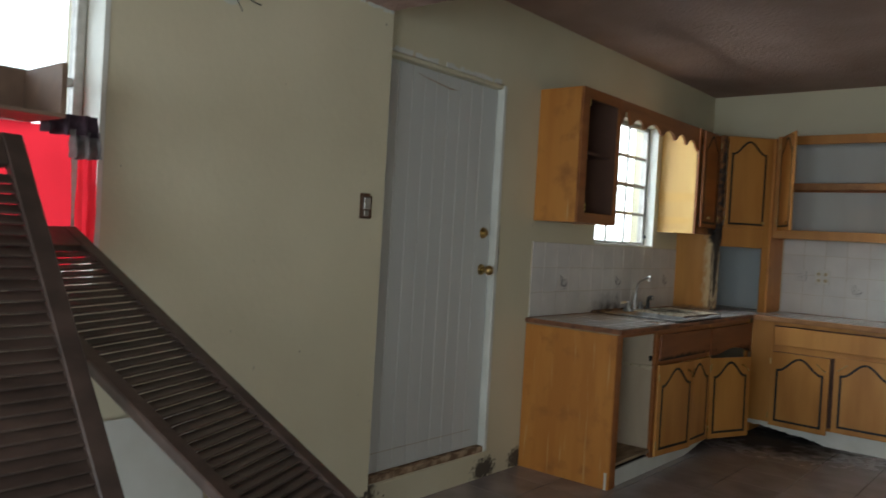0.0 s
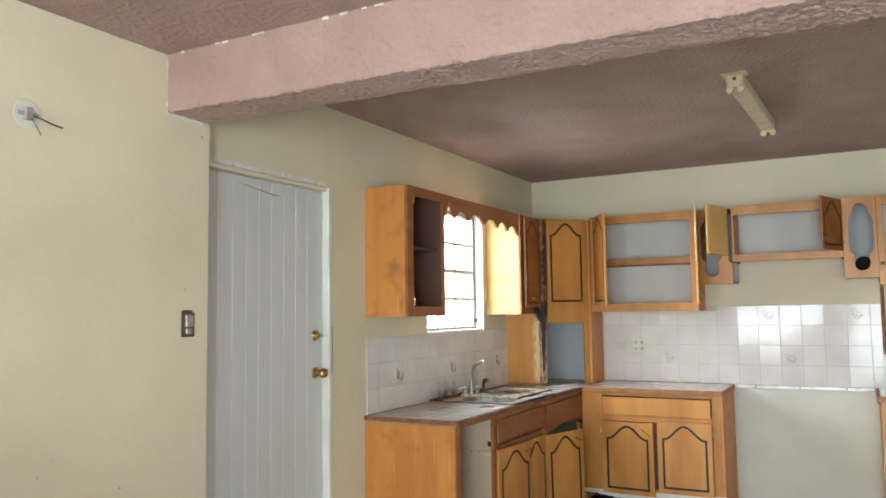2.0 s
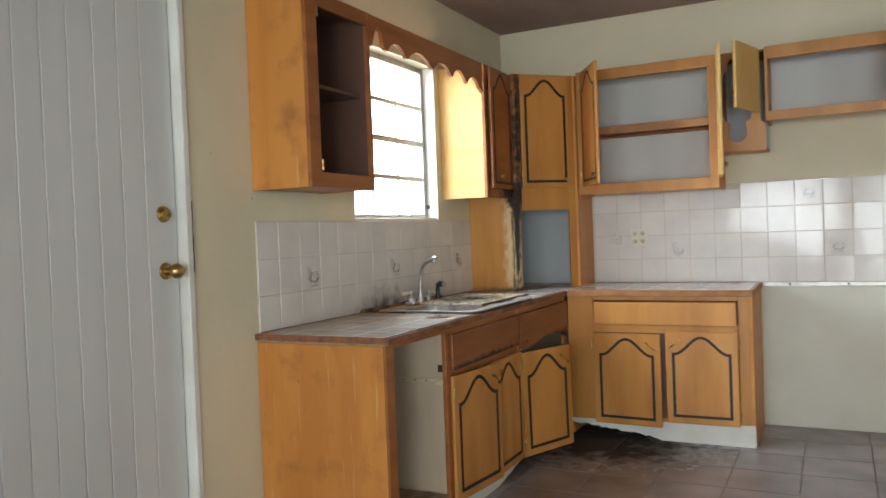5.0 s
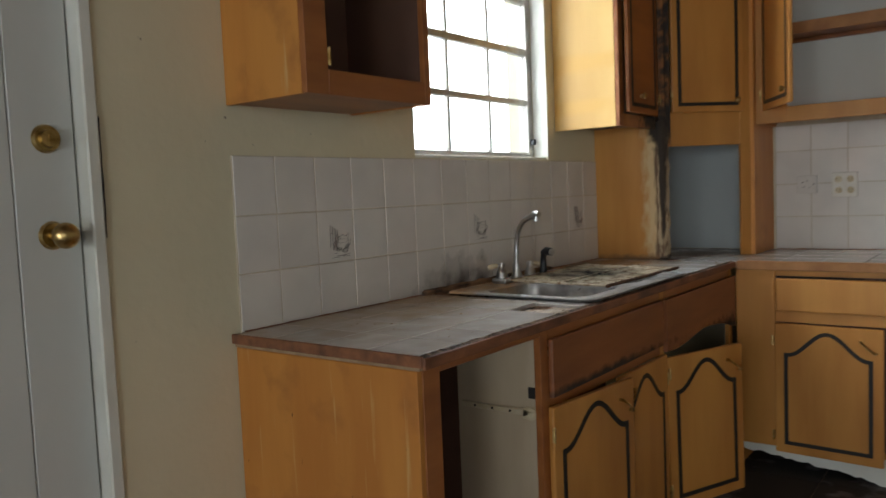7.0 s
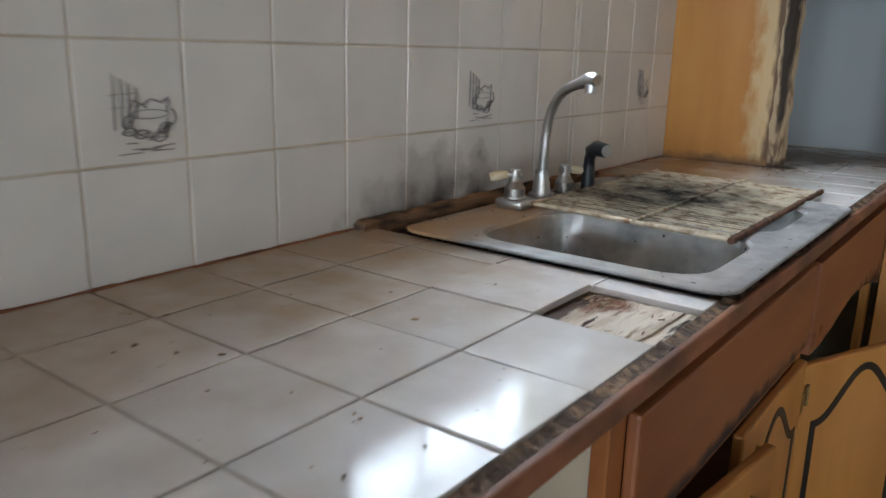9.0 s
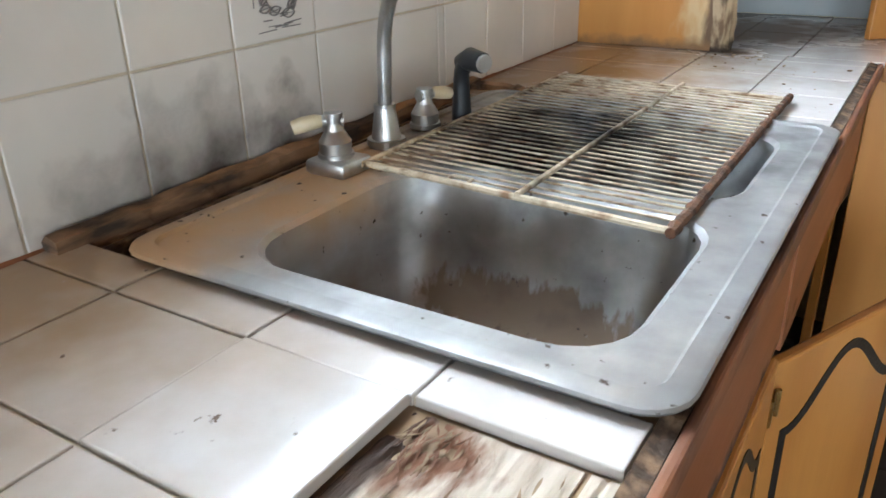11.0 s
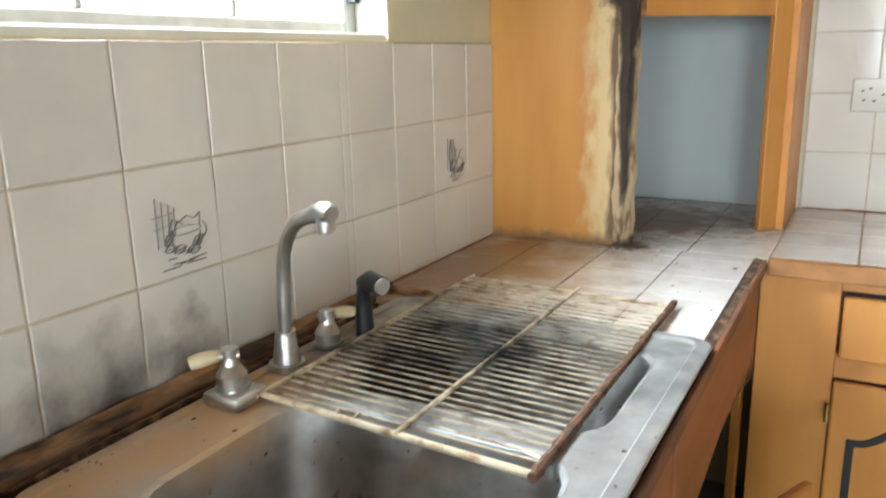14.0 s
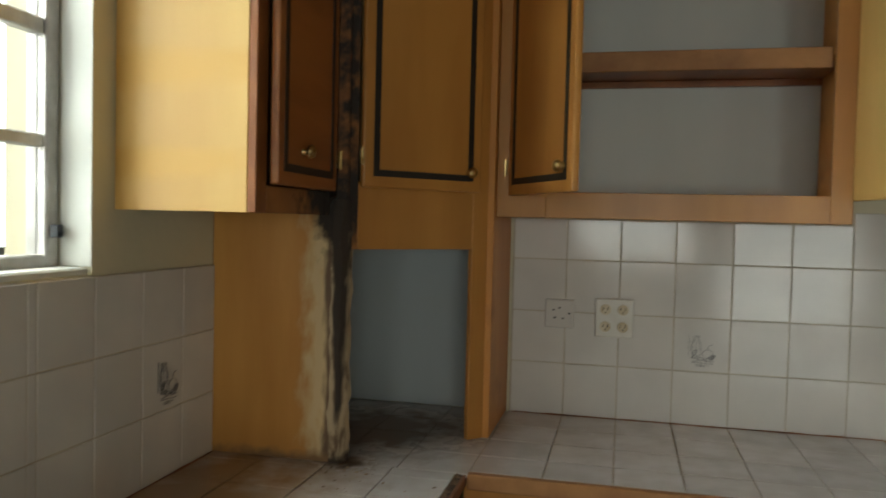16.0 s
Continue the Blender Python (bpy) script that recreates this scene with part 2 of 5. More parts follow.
stained(STEEL, (0.07, 0.05, 0.035), (0.36, 1.2, 0.93), (12, 12, 12), 70, 1.19, 0.02, 0.85)
stained(STEEL, (0.16, 0.11, 0.08), (0.42, 1.19, 0.775), (0.12, 0.05, 0.03), 60, 0.72, 0.1, 0.8)
CHROME = material("worn chrome", (0.56, 0.57, 0.58), 0.33, 1.0, other=(0.42, 0.41, 0.39), scale=30, bump=0.03)
BRASS = material("tarnished brass", (0.62, 0.46, 0.20), 0.28, 1.0, other=(0.26, 0.16, 0.05), scale=40)
IVORY = material("yellowed plastic", (0.62, 0.54, 0.38), 0.4, other=(0.50, 0.40, 0.24), scale=30)
PLASTIC = material("black plastic", (0.012, 0.014, 0.017), 0.35)
OUTLETWHITE = material("white plastic plate", (0.70, 0.68, 0.62), 0.35, other=(0.62, 0.59, 0.52), scale=20)
INK = material("grey printed line", (0.22, 0.205, 0.20), 0.3)
ENAMEL = material("chipped cream enamel wire", (0.56, 0.48, 0.35), 0.6, 0.0, other=(0.24, 0.15, 0.085), scale=34, lo=0.48, hi=0.66, bump=0.4)
stained(ENAMEL, (0.012, 0.010, 0.009), (0.32, 1.43, 0.94), (0.24, 0.28, 0.3), 14, 0.72, 0.26)
ENAMEL.node_tree.nodes["Principled BSDF"].inputs["Specular IOR Level"].default_value = 0.2
RUST = material("rusty wire", (0.15, 0.068, 0.032), 0.9, 0.0, other=(0.05, 0.03, 0.02), scale=60, bump=0.6, bump_scale=200)
LOUVRE = material("dark brown shutter wood", (0.10, 0.070, 0.058), 0.36, other=(0.050, 0.036, 0.030), scale=20, stretch=(1, 0.4, 0.4), bump=0.15, bump_scale=80, piece=0.15)
BOXWOOD = material("plain brown board", (0.20, 0.13, 0.09), 0.6, other=(0.13, 0.08, 0.055), scale=8, bump=0.1)
ALU = material("grey window alloy", (0.50, 0.49, 0.46), 0.4, 0.6, other=(0.38, 0.36, 0.33), scale=20, bump=0.05)
EARTH = material("bare ground", (0.20, 0.17, 0.12), 0.9, other=(0.12, 0.12, 0.06), scale=0.6, bump=0.4, bump_scale=8)

CLOTH = material("thin red cloth", (0.75, 0.020, 0.035), 0.8, other=(0.62, 0.012, 0.025), scale=6)
GREYCLOTH = material("grey rag", (0.30, 0.28, 0.28), 0.85, other=(0.12, 0.11, 0.12), scale=14)
for mat in (CLOTH,):
    n, l = mat.node_tree.nodes, mat.node_tree.links
    thin, join = n.new("ShaderNodeBsdfTranslucent"), n.new("ShaderNodeMixShader")
    thin.inputs[0].default_value = (0.85, 0.03, 0.05, 1)
    join.inputs[0].default_value = 0.55
    l.new(n["Principled BSDF"].outputs[0], join.inputs[1])
    l.new(thin.outputs[0], join.inputs[2])
    l.new(join.outputs[0], n["Material Output"].inputs[0])

GLASS = bpy.data.materials.new("window glass")
GLASS.use_nodes = True
GLASS.node_tree.nodes["Principled BSDF"].inputs["Transmission Weight"].default_value = 1.0
GLASS.node_tree.nodes["Principled BSDF"].inputs["Roughness"].default_value = 0.02
GLASS.node_tree.nodes["Principled BSDF"].inputs["IOR"].default_value = 1.05


# ---- shapes ----
def block(bm, x0, x1, y0, y1, z0, z1, bevel=0.0, seg=1):
    """Adds a box between these bounds, with its edges rounded off."""
    made = bmesh.ops.create_cube(bm, size=1, matrix=Matrix.LocRotScale(((x0 + x1) / 2, (y0 + y1) / 2, (z0 + z1) / 2), None, (abs(x1 - x0), abs(y1 - y0), abs(z1 - z0))))
    if bevel:
        edges = {e for v in made["verts"] for e in v.link_edges}
        bmesh.ops.bevel(bm, geom=list(edges), offset=bevel, segments=seg, profile=0.5, affect="EDGES")
    return bm


def boxes(*bounds, bevel=0.0, seg=1):
    bm = bmesh.new()
    for b in bounds:
        block(bm, *b, bevel=bevel, seg=seg)
    return bm


def disc(bm, m, r0, r1, h, seg=20):
    """Adds a cone or drum with radii r0 (base) and r1 (top) and height h, its base at m."""
    bmesh.ops.create_cone(bm, cap_ends=True, segments=seg, radius1=r0, radius2=r1, depth=h, matrix=m @ Matrix.Translation((0, 0, h / 2)))
    return bm


def tube(bm, points, radius, seg=10, flat=1.0):
    """Adds a round bar along the points; radius may be one number or one for each point."""
    pts = [Vector(p) for p in points]
    radii = radius if isinstance(radius, (list, tuple)) else [radius] * len(pts)
    side, rings = None, []
    for i, p in enumerate(pts):
        along = (pts[min(i + 1, len(pts) - 1)] - pts[max(i - 1, 0)]).normalized()
        side = along.orthogonal().normalized() if side is None else (side - along * side.dot(along)).normalized()
        up = along.cross(side)
        rings.append([bm.verts.new(p + (side * math.cos(a) + up * math.sin(a) * flat) * radii[i]) for a in (math.tau * k / seg for k in range(seg))])
    for a, b in zip(rings, rings[1:]):
        for k in range(seg):
            bm.faces.new((a[k], a[(k + 1) % seg], b[(k + 1) % seg], b[k]))
    bm.faces.new(rings[0][::-1]), bm.faces.new(rings[-1])
    return bm


def slab(outline, holes=(), depth=0.018):
    """A board in local x (across) and z (up) with this outline and holes, from y=0 back to y=depth."""
    bm = bmesh.new()
    edges = []
    for loop in (outline, *holes):
        vs = [bm.verts.new((x, 0, z)) for x, z in loop]
        edges += [bm.edges.new((a, b)) for a, b in zip(vs, vs[1:] + vs[:1])]
    bmesh.ops.triangle_fill(bm, use_beauty=True, use_dissolve=False, edges=edges)
    out = bmesh.ops.extrude_face_region(bm, geom=bm.faces[:])
    bmesh.ops.translate(bm, verts=[v for v in out["geom"] if isinstance(v, bmesh.types.BMVert)], vec=(0, depth, 0))
    bmesh.ops.recalc_face_normals(bm, faces=bm.faces[:])
    return bm


def ribbon(bm, points, width, lift=0.0015, closed=False, y=0.0):
    """A flat raised line of this width along points in local x, z."""
    pts = [Vector((p[0], 0, p[1])) for p in points]
    n = len(pts)
    pairs = []
    for i, p in enumerate(pts):
        a = pts[(i - 1) % n] if closed or i else p
        b = pts[(i + 1) % n] if closed or i < n - 1 else p
        d1, d2 = (p - a), (b - p)
        d1 = d1.normalized() if d1.length > 1e-9 else d2.normalized()
        d2 = d2.normalized() if d2.length > 1e-9 else d1
        t = (d1 + d2).normalized()
        s = Vector((t.z, 0, -t.x)) * (width / 2 / max(0.5, t.dot(d1)))
        pairs.append([bm.verts.new(q) for q in (p + s + Vector((0, y, 0)), p + s + Vector((0, y - lift, 0)), p - s + Vector((0, y - lift, 0)), p - s + Vector((0, y, 0)))])
    for i in range(n if closed else n - 1):
        a, b = pairs[i], pairs[(i + 1) % n]
        for k in range(3):
            bm.faces.new((a[k], a[k + 1], b[k + 1], b[k]))
    return bm


def part(name, bm, mat, parent=None, label="", m=None, smooth=False):
    """Links a bmesh as one mesh object under a thing or a part."""
    mesh = bpy.data.meshes.new(name)
    bmesh.ops.recalc_face_normals(bm, faces=bm.faces[:]) if len(bm.faces) < 20000 else None
    bm.to_mesh(mesh)
    bm.free()
    mesh.materials.append(mat)
    if smooth:
        mesh.shade_smooth()
        mesh.set_sharp_from_angle(angle=radians(40))
    return hang(new(name, mesh), parent, label, m)


def hang(ob, parent=None, label="", m=None):
    if m is not None:
        ob.matrix_basis = m
    if parent:
        ob.parent = parent
        top = parent
        whole = Matrix()
        while top:
            whole = (top.matrix_parent_inverse @ top.matrix_basis if top.parent else top.matrix_basis) @ whole
            top = top.parent
        ob.matrix_parent_inverse = whole.inverted()
    return tagged(ob, label)


def thing(name, label, category, place=(0, 0, 0), group="", m=None):
    ob = new(name)
    ob.empty_display_size = 0.05
    ob.matrix_basis = m if m is not None else Matrix.Translation(place)
    return tagged(ob, label, category, group)


def pierced(lo, hi, span, heights, holes, along="y"):
    """A wall from lo to hi in thickness, over span and heights, with openings (a0, a1, z0, z1) through it."""
    a = sorted({*span, *(v for h in holes for v in h[:2])})
    z = sorted({*heights, *(v for h in holes for v in h[2:])})
    solid = {}
    for i in range(len(a) - 1):
        for k in range(len(z) - 1):
            u, w = (a[i] + a[i + 1]) / 2, (z[k] + z[k + 1]) / 2
            solid[i, k] = not any(h[0] < u < h[1] and h[2] < w < h[3] for h in holes)
    bm, at = bmesh.new(), {}

    def vert(i, k, side):
        if (i, k, side) not in at:
            t = (lo, hi)[side]
            at[i, k, side] = bm.verts.new((t, a[i], z[k]) if along == "y" else (a[i], t, z[k]))
        return at[i, k, side]

    for (i, k), full in solid.items():
        if not full:
            continue
        for side in (0, 1):
            bm.faces.new([vert(i + p, k + q, side) for p, q in ((0, 0), (1, 0), (1, 1), (0, 1))])
        for d, ends in (((-1, 0), ((0, 0), (0, 1))), ((1, 0), ((1, 0), (1, 1))), ((0, -1), ((0, 0), (1, 0))), ((0, 1), ((0, 1), (1, 1)))):
            if not solid.get((i + d[0], k + d[1]), False):
                (p, q), (r, s) = ends
                bm.faces.new((vert(i + p, k + q, 0), vert(i + r, k + s, 0), vert(i + r, k + s, 1), vert(i + p, k + q, 1)))
    bmesh.ops.recalc_face_normals(bm, faces=bm.faces[:])
    return bm


def structure(name, bm, mat, label):
    return tagged(part(name, bm, mat), label, name.split("_")[0], kind="structure")


# ---- setting ----
BACK, TOP = 2.835, 0.921      # back wall, worktop
WIN = (0.798, 1.722, 1.395, 2.334)
DOOR = (-1.335, -0.335, 0.15, 2.285)
LIVING = 0.082                # face of the thicker west wall
wall_west = structure("wall_west", pierced(-0.2, 0.0, (-1.38, BACK + 0.2), (-0.02, 2.9), [WIN, DOOR]), PAINT, "cream painted kitchen wall with a tiled backsplash")
structure("wall_west_living", pierced(-0.2, LIVING, (-6.7, -1.38), (-0.02, 2.9), [(-4.05, -2.752, 1.15, 2.21)]), PAINT, "cream painted wall, thicker than the kitchen wall")
wall_north = structure("wall_north", pierced(BACK, BACK + 0.2, (0.0, 5.4), (-0.02, 2.9), [], "x"), PAINT, "cream painted back wall with a tiled backsplash")
# unseen wall closing the room; its opening is added to let the fill in
structure("wall_east", pierced(5.2, 5.4, (-6.7, BACK), (-0.02, 2.9), [(-5.2, -2.6, 0.75, 2.25)]), PAINT, "unseen cream wall with an opening added for fill light")
structure("wall_south", pierced(-6.7, -6.5, (LIVING, 5.2), (-0.02, 2.9), [(0.6, 1.9, 0.9, 2.15), (2.6, 4.2, 0.12, 2.15)], "x"), PAINT, "cream painted wall with two openings")
structure("ceiling_kitchen", boxes((0.0, 5.2, -1.38, BACK, 2.765, 2.85)), STUCCO, "dusty pink textured plaster ceiling")
structure("ceiling_living", boxes((LIVING, 5.2, -6.5, -1.63, 2.695, 2.85)), STUCCO, "dusty pink textured plaster ceiling")
BEAMSAG = 0.012
# beam with a wavy, hand-plastered lower edge and a rough-cast underside
bm = bmesh.new()
cols = []
for i in range(480):
    x = LIVING - 0.08 + i * 0.0109
    wob = [0.007 * noise.noise((x * 2.1, k * 9.0, 0)) + 0.006 * noise.noise((x * 13, k * 5, 2)) + 0.003 * noise.noise((x * 41, k * 5, 2)) for k in range(4)]
    sag = BEAMSAG * (x - LIVING)
    profile = [(-1.632 + wob[0], 2.84), (-1.631 + wob[1], 2.52 - sag), (-1.630 + wob[1], 2.446 + wob[2] - sag)]
    for k in range(19):
        y = -1.622 + 0.230 * k / 18
        profile.append((y, 2.436 - sag + wob[2] * (1 - k / 18) + wob[3] * k / 18 + 0.0045 * noise.noise((x * 34, y * 34, 3)) + 0.005 * noise.noise((x * 74, y * 74, 5))))
    profile += [(-1.382, 2.442 + wob[3] - sag), (-1.381, 2.84)]
    cols.append([bm.verts.new((x, y, z)) for y, z in profile])
for a, b in zip(cols, cols[1:]):
    for k in range(len(a) - 1):
        bm.faces.new((a[k], b[k], b[k + 1], a[k + 1]))
structure("beam", bm, STUCCO, "dusty pink textured plaster beam")
floor = structure("floor", boxes((0.0, 5.2, -6.5, BACK, -0.12, -0.006)), GROUT, "grey glossy square tile floor, darker near the corner cabinets")
tagged(part("ground", boxes((-400, 400, -400, 400, -0.6, -0.35)), EARTH), "bare earth outside", "ground", kind="structure")

# ---- kitchen window ----
def window(name, x, y0, y1, z0, z1, cols, rows, mat, label, sash_at=None):
    """A window in the plane x: outer frame, glazing bars, one pane in each opening."""
    w = tagged(thing(name, label, "window", (x, (y0 + y1) / 2, z0)), kind="structure")
    f = 0.035
    frame_bm = boxes((x - 0.03, x + 0.02, y0, y0 + f, z0, z1), (x - 0.03, x + 0.02, y1 - f, y1, z0, z1), (x - 0.03, x + 0.02, y0 + f, y1 - f, z0, z0 + f), (x - 0.03, x + 0.02, y0 + f, y1 - f, z1 - f, z1), bevel=0.004)
    part("window_frame", frame_bm, mat, w)
    part("window_sill", boxes((x + 0.02, -0.004, y0, y1, z0 - 0.012, z0 + 0.012), bevel=0.004), WHITE, w)
    ys = [y0 + f + (y1 - y0 - 2 * f) * i / cols for i in range(cols + 1)]
    zs = [z0 + f + (z1 - z0 - 2 * f) * i / rows for i in range(rows + 1)]
    for i, y in enumerate(ys[1:-1]):
        part("glazing_bar", boxes((x - 0.012, x + 0.008, y - 0.007, y + 0.007, z0 + f, z1 - f), bevel=0.003), mat, w)
    for k, z in enumerate(zs[1:-1]):
        t = 0.015 if k % 2 else 0.012
        part("glazing_bar", boxes((x - 0.016, x + 0.014, y0 + f, y1 - f, z - t, z + t), bevel=0.003), mat, w)
    for y, yy in zip(ys, ys[1:]):
        for z, zz in zip(zs, zs[1:]):
            pane = part("pane", boxes((x - 0.004, x, y, yy, z, zz)), GLASS, w)
            pane.visible_shadow = False
    return w


window_1 = window("window_1", -0.09, 0.800, 1.718, 1.397, 2.332, 3, 4, ALU, "small-paned grey metal kitchen window, white daylight behind")
part("latch", boxes((-0.069, -0.05, 1.690, 1.705, 1.465, 1.49), (-0.0695, -0.045, 1.693, 1.702, 1.473, 1.478), bevel=0.002), PLASTIC, window_1, "black latch")
window_2 = window("window_2", -0.06, -4.048, -2.755, 1.152, 2.21, 3, 3, ALU, "grey metal window with glazing bars, white daylight behind")
# worn white reveals
trim = structure("trim", boxes((-0.068, 0.003, 1.7165, 1.7205, 1.41, 2.328), (-0.038, LIVING + 0.004, -2.7545, -2.735, 1.15, 2.225), (LIVING - 0.01, LIVING + 0.004, -4.07, -2.752, 2.21, 2.225), bevel=0.0012), WHITE, "chipped white window edging")

# ---- back door ----
LEAFR, KNOBY = -0.372, -0.436
door_1 = tagged(thing("door_1", "closed white boarded door with brass lock and knob above a raised step", "door", (-0.03, -0.85, 0.15)), kind="structure")
part("door_frame", boxes((-0.12, 0.010, LEAFR + 0.004, -0.337, 0.15, 2.283), (-0.12, -0.02, -1.333, -1.318, 0.15, 2.255), bevel=0.004), WHITE, door_1)
part("head", boxes((-0.12, 0.002, -1.333, LEAFR + 0.0035, 2.2605, 2.283), bevel=0.003), PAINT, door_1)
leaf = part("door_leaf", boxes((-0.075, -0.046, -1.3175, LEAFR + 0.0035, 0.184, 2.260)), DOORPAINT, door_1)
planks = [-1.3165, -1.198, -1.098, -1.001, -0.908, -0.811, -0.711, -0.612, -0.512, LEAFR]
for y0, y1 in zip(planks, planks[1:]):
    part("plank", boxes((-0.046, -0.036, y0 + 0.0012, y1 - 0.0012, 0.187, 2.252), bevel=0.0022), DOORPAINT, leaf)
for z, big in ((1.424, False), (1.212, True)):
    bm = bmesh.new()
    m = Matrix.Translation((-0.036, KNOBY, z)) @ Matrix.Rotation(radians(90), 4, "Y")
    disc(bm, m, 0.032, 0.028, 0.010, 24)
    if big:
        disc(bm, m, 0.014, 0.012, 0.045, 16)
        bmesh.ops.create_uvsphere(bm, u_segments=18, v_segments=10, radius=0.029, matrix=m @ Matrix.Translation((0, 0, 0.058)) @ Matrix.Diagonal((1, 1, 0.8, 1)))
    else:
        disc(bm, m, 0.021, 0.019, 0.022, 20)
        block(bm, -0.016, -0.0125, KNOBY - 0.003, KNOBY + 0.003, z - 0.008, z + 0.008)
    part("knob" if big else "deadbolt", bm, BRASS, door_1, "brass door knob" if big else "brass deadbolt", smooth=True)
part("bottom_rail", boxes((-0.0358, -0.0345, -1.30, -0.46, 0.286, 0.288)), PLY, door_1)
part("scrape", tube(bmesh.new(), [(-0.0362, -1.06, 2.222), (-0.0362, -0.95, 2.205), (-0.0362, -0.80, 2.188), (-0.0362, -0.74, 2.190)], [0.0012, 0.003, 0.004, 0.0015], 8, 1.0), PLY, door_1, "brown scrape near the top of the door")
part("crack", tube(bmesh.new(), [(0.0095, -0.3368 + 0.0015 * noise.noise((k * 1.3, 0, 0)), 1.20 + 0.021 * k) for k in range(14)], [0.0012 + 0.0022 * abs(noise.noise((k * 0.9, 3, 0))) for k in range(14)], 6), DARK, door_1, "dark crack where the frame meets the wall")
structure("doorstep", boxes((-0.198, 0.006, -1.333, -0.30, -0.006, 0.148), bevel=0.006), PAINT, "raised concrete step under the door, chipped and dirty")
part("threshold", boxes((-0.19, 0.0, -1.330, -0.337, 0.1485, 0.183), bevel=0.004), ROTTEN, door_1, "blackened wooden threshold")
# peeling plaster along the head of the door and the end of the beam
bm = bmesh.new()
for k in range(46):
    y = -1.32 + random.random() * 0.96
    block(bm, 0.0, 0.003 + random.random() * 0.004, y, y + 0.01 + random.random() * 0.05, 2.284, 2.290 + random.random() * 0.022)
for k in range(14):
    y = -1.62 + random.random() * 0.24
    block(bm, LIVING - 0.002, LIVING + 0.004 + random.random() * 0.003, y, y + 0.01 + random.random() * 0.03, 2.418 + random.random() * 0.010, 2.437)
for k in range(5):
    z = 2.43 + random.random() * 0.25
    block(bm, LIVING - 0.002, LIVING + 0.003, -1.634, -1.629, z, z + 0.01 + random.random() * 0.02)
for k in range(22):
    x = 0.15 + random.random() * 2.6
    block(bm, x, x + 0.006 + random.random() * 0.03, -1.638, -1.632, 2.690 - random.random() * 0.007, 2.694)
for k in range(26):
    y = -4.2 + random.random() * 2.55
    block(bm, LIVING, LIVING + 0.002, y, y + 0.006 + random.random() * 0.03, 2.688 + random.random() * 0.004, 2.6945)
structure("trim_plaster", bm, WHITE, "crumbling white plaster along edges")

# ---- cabinets ----
def arch_line(w, h, inset=0.058, rise=0.10, shoulder=0.115):
    """The cathedral arch drawn on the doors: straight foot and sides, curved shoulders up to a rounded crown."""
    s = w / 2 - inset
    zs = h - shoulder - inset * 0.45
    pts = [(-s, inset), (s, inset), (s, zs)]
    for i in range(1, 24):
        u = 1 - i / 12
        a = abs(u)
        pts.append((s * u, zs + rise * (0.5 + 0.5 * math.cos(math.pi * min(1, a * 1.04)))))
    return pts + [(-s, zs)]


def knob(parent, x, z, m, name="knob"):
    bm = bmesh.new()
    k = m @ Matrix.Translation((x, 0, z)) @ Matrix.Rotation(radians(90), 4, "X")
    disc(bm, k, 0.008, 0.006, 0.014, 12)
    bmesh.ops.create_uvsphere(bm, u_segments=12, v_segments=8, radius=0.0145, matrix=k @ Matrix.Translation((0, 0, 0.018)) @ Matrix.Diagonal((1, 1, 0.7, 1)))
    return part(name, bm, BRASS, parent, "small round brass knob", smooth=True)


def pull(parent, x, z, m, lean):
    """A slanted brass bail pull with a foot at each end."""
    bm = bmesh.new()
    c, s = math.cos(radians(lean)), math.sin(radians(lean))
    ends = [m @ Vector((x + d * 0.035 * c, 0, z + d * 0.035 * s)) for d in (-1, 1)]
    out = (m.to_3x3() @ Vector((0, -1, 0))).normalized()
    tube(bm, [ends[0], ends[0] + out * 0.014, (ends[0] + ends[1]) / 2 + out * 0.022, ends[1] + out * 0.014, ends[1]], [0.006, 0.0045, 0.0035, 0.0045, 0.006], 8)
    return part("handle", bm, BRASS, parent, "slanted brass pull", smooth=True)


def hinge(parent, x, z, m):
    bm = boxes((x - 0.005, x + 0.005, -0.006, -0.001, z - 0.02, z + 0.02), bevel=0.0015)
    tube(bm, [(x, -0.007, z - 0.022), (x, -0.007, z + 0.022)], 0.0035, 8)
    bmesh.ops.transform(bm, matrix=m, verts=bm.verts[:])
    return part("hinge", bm, BRASS, parent, "tarnished brass hinge")


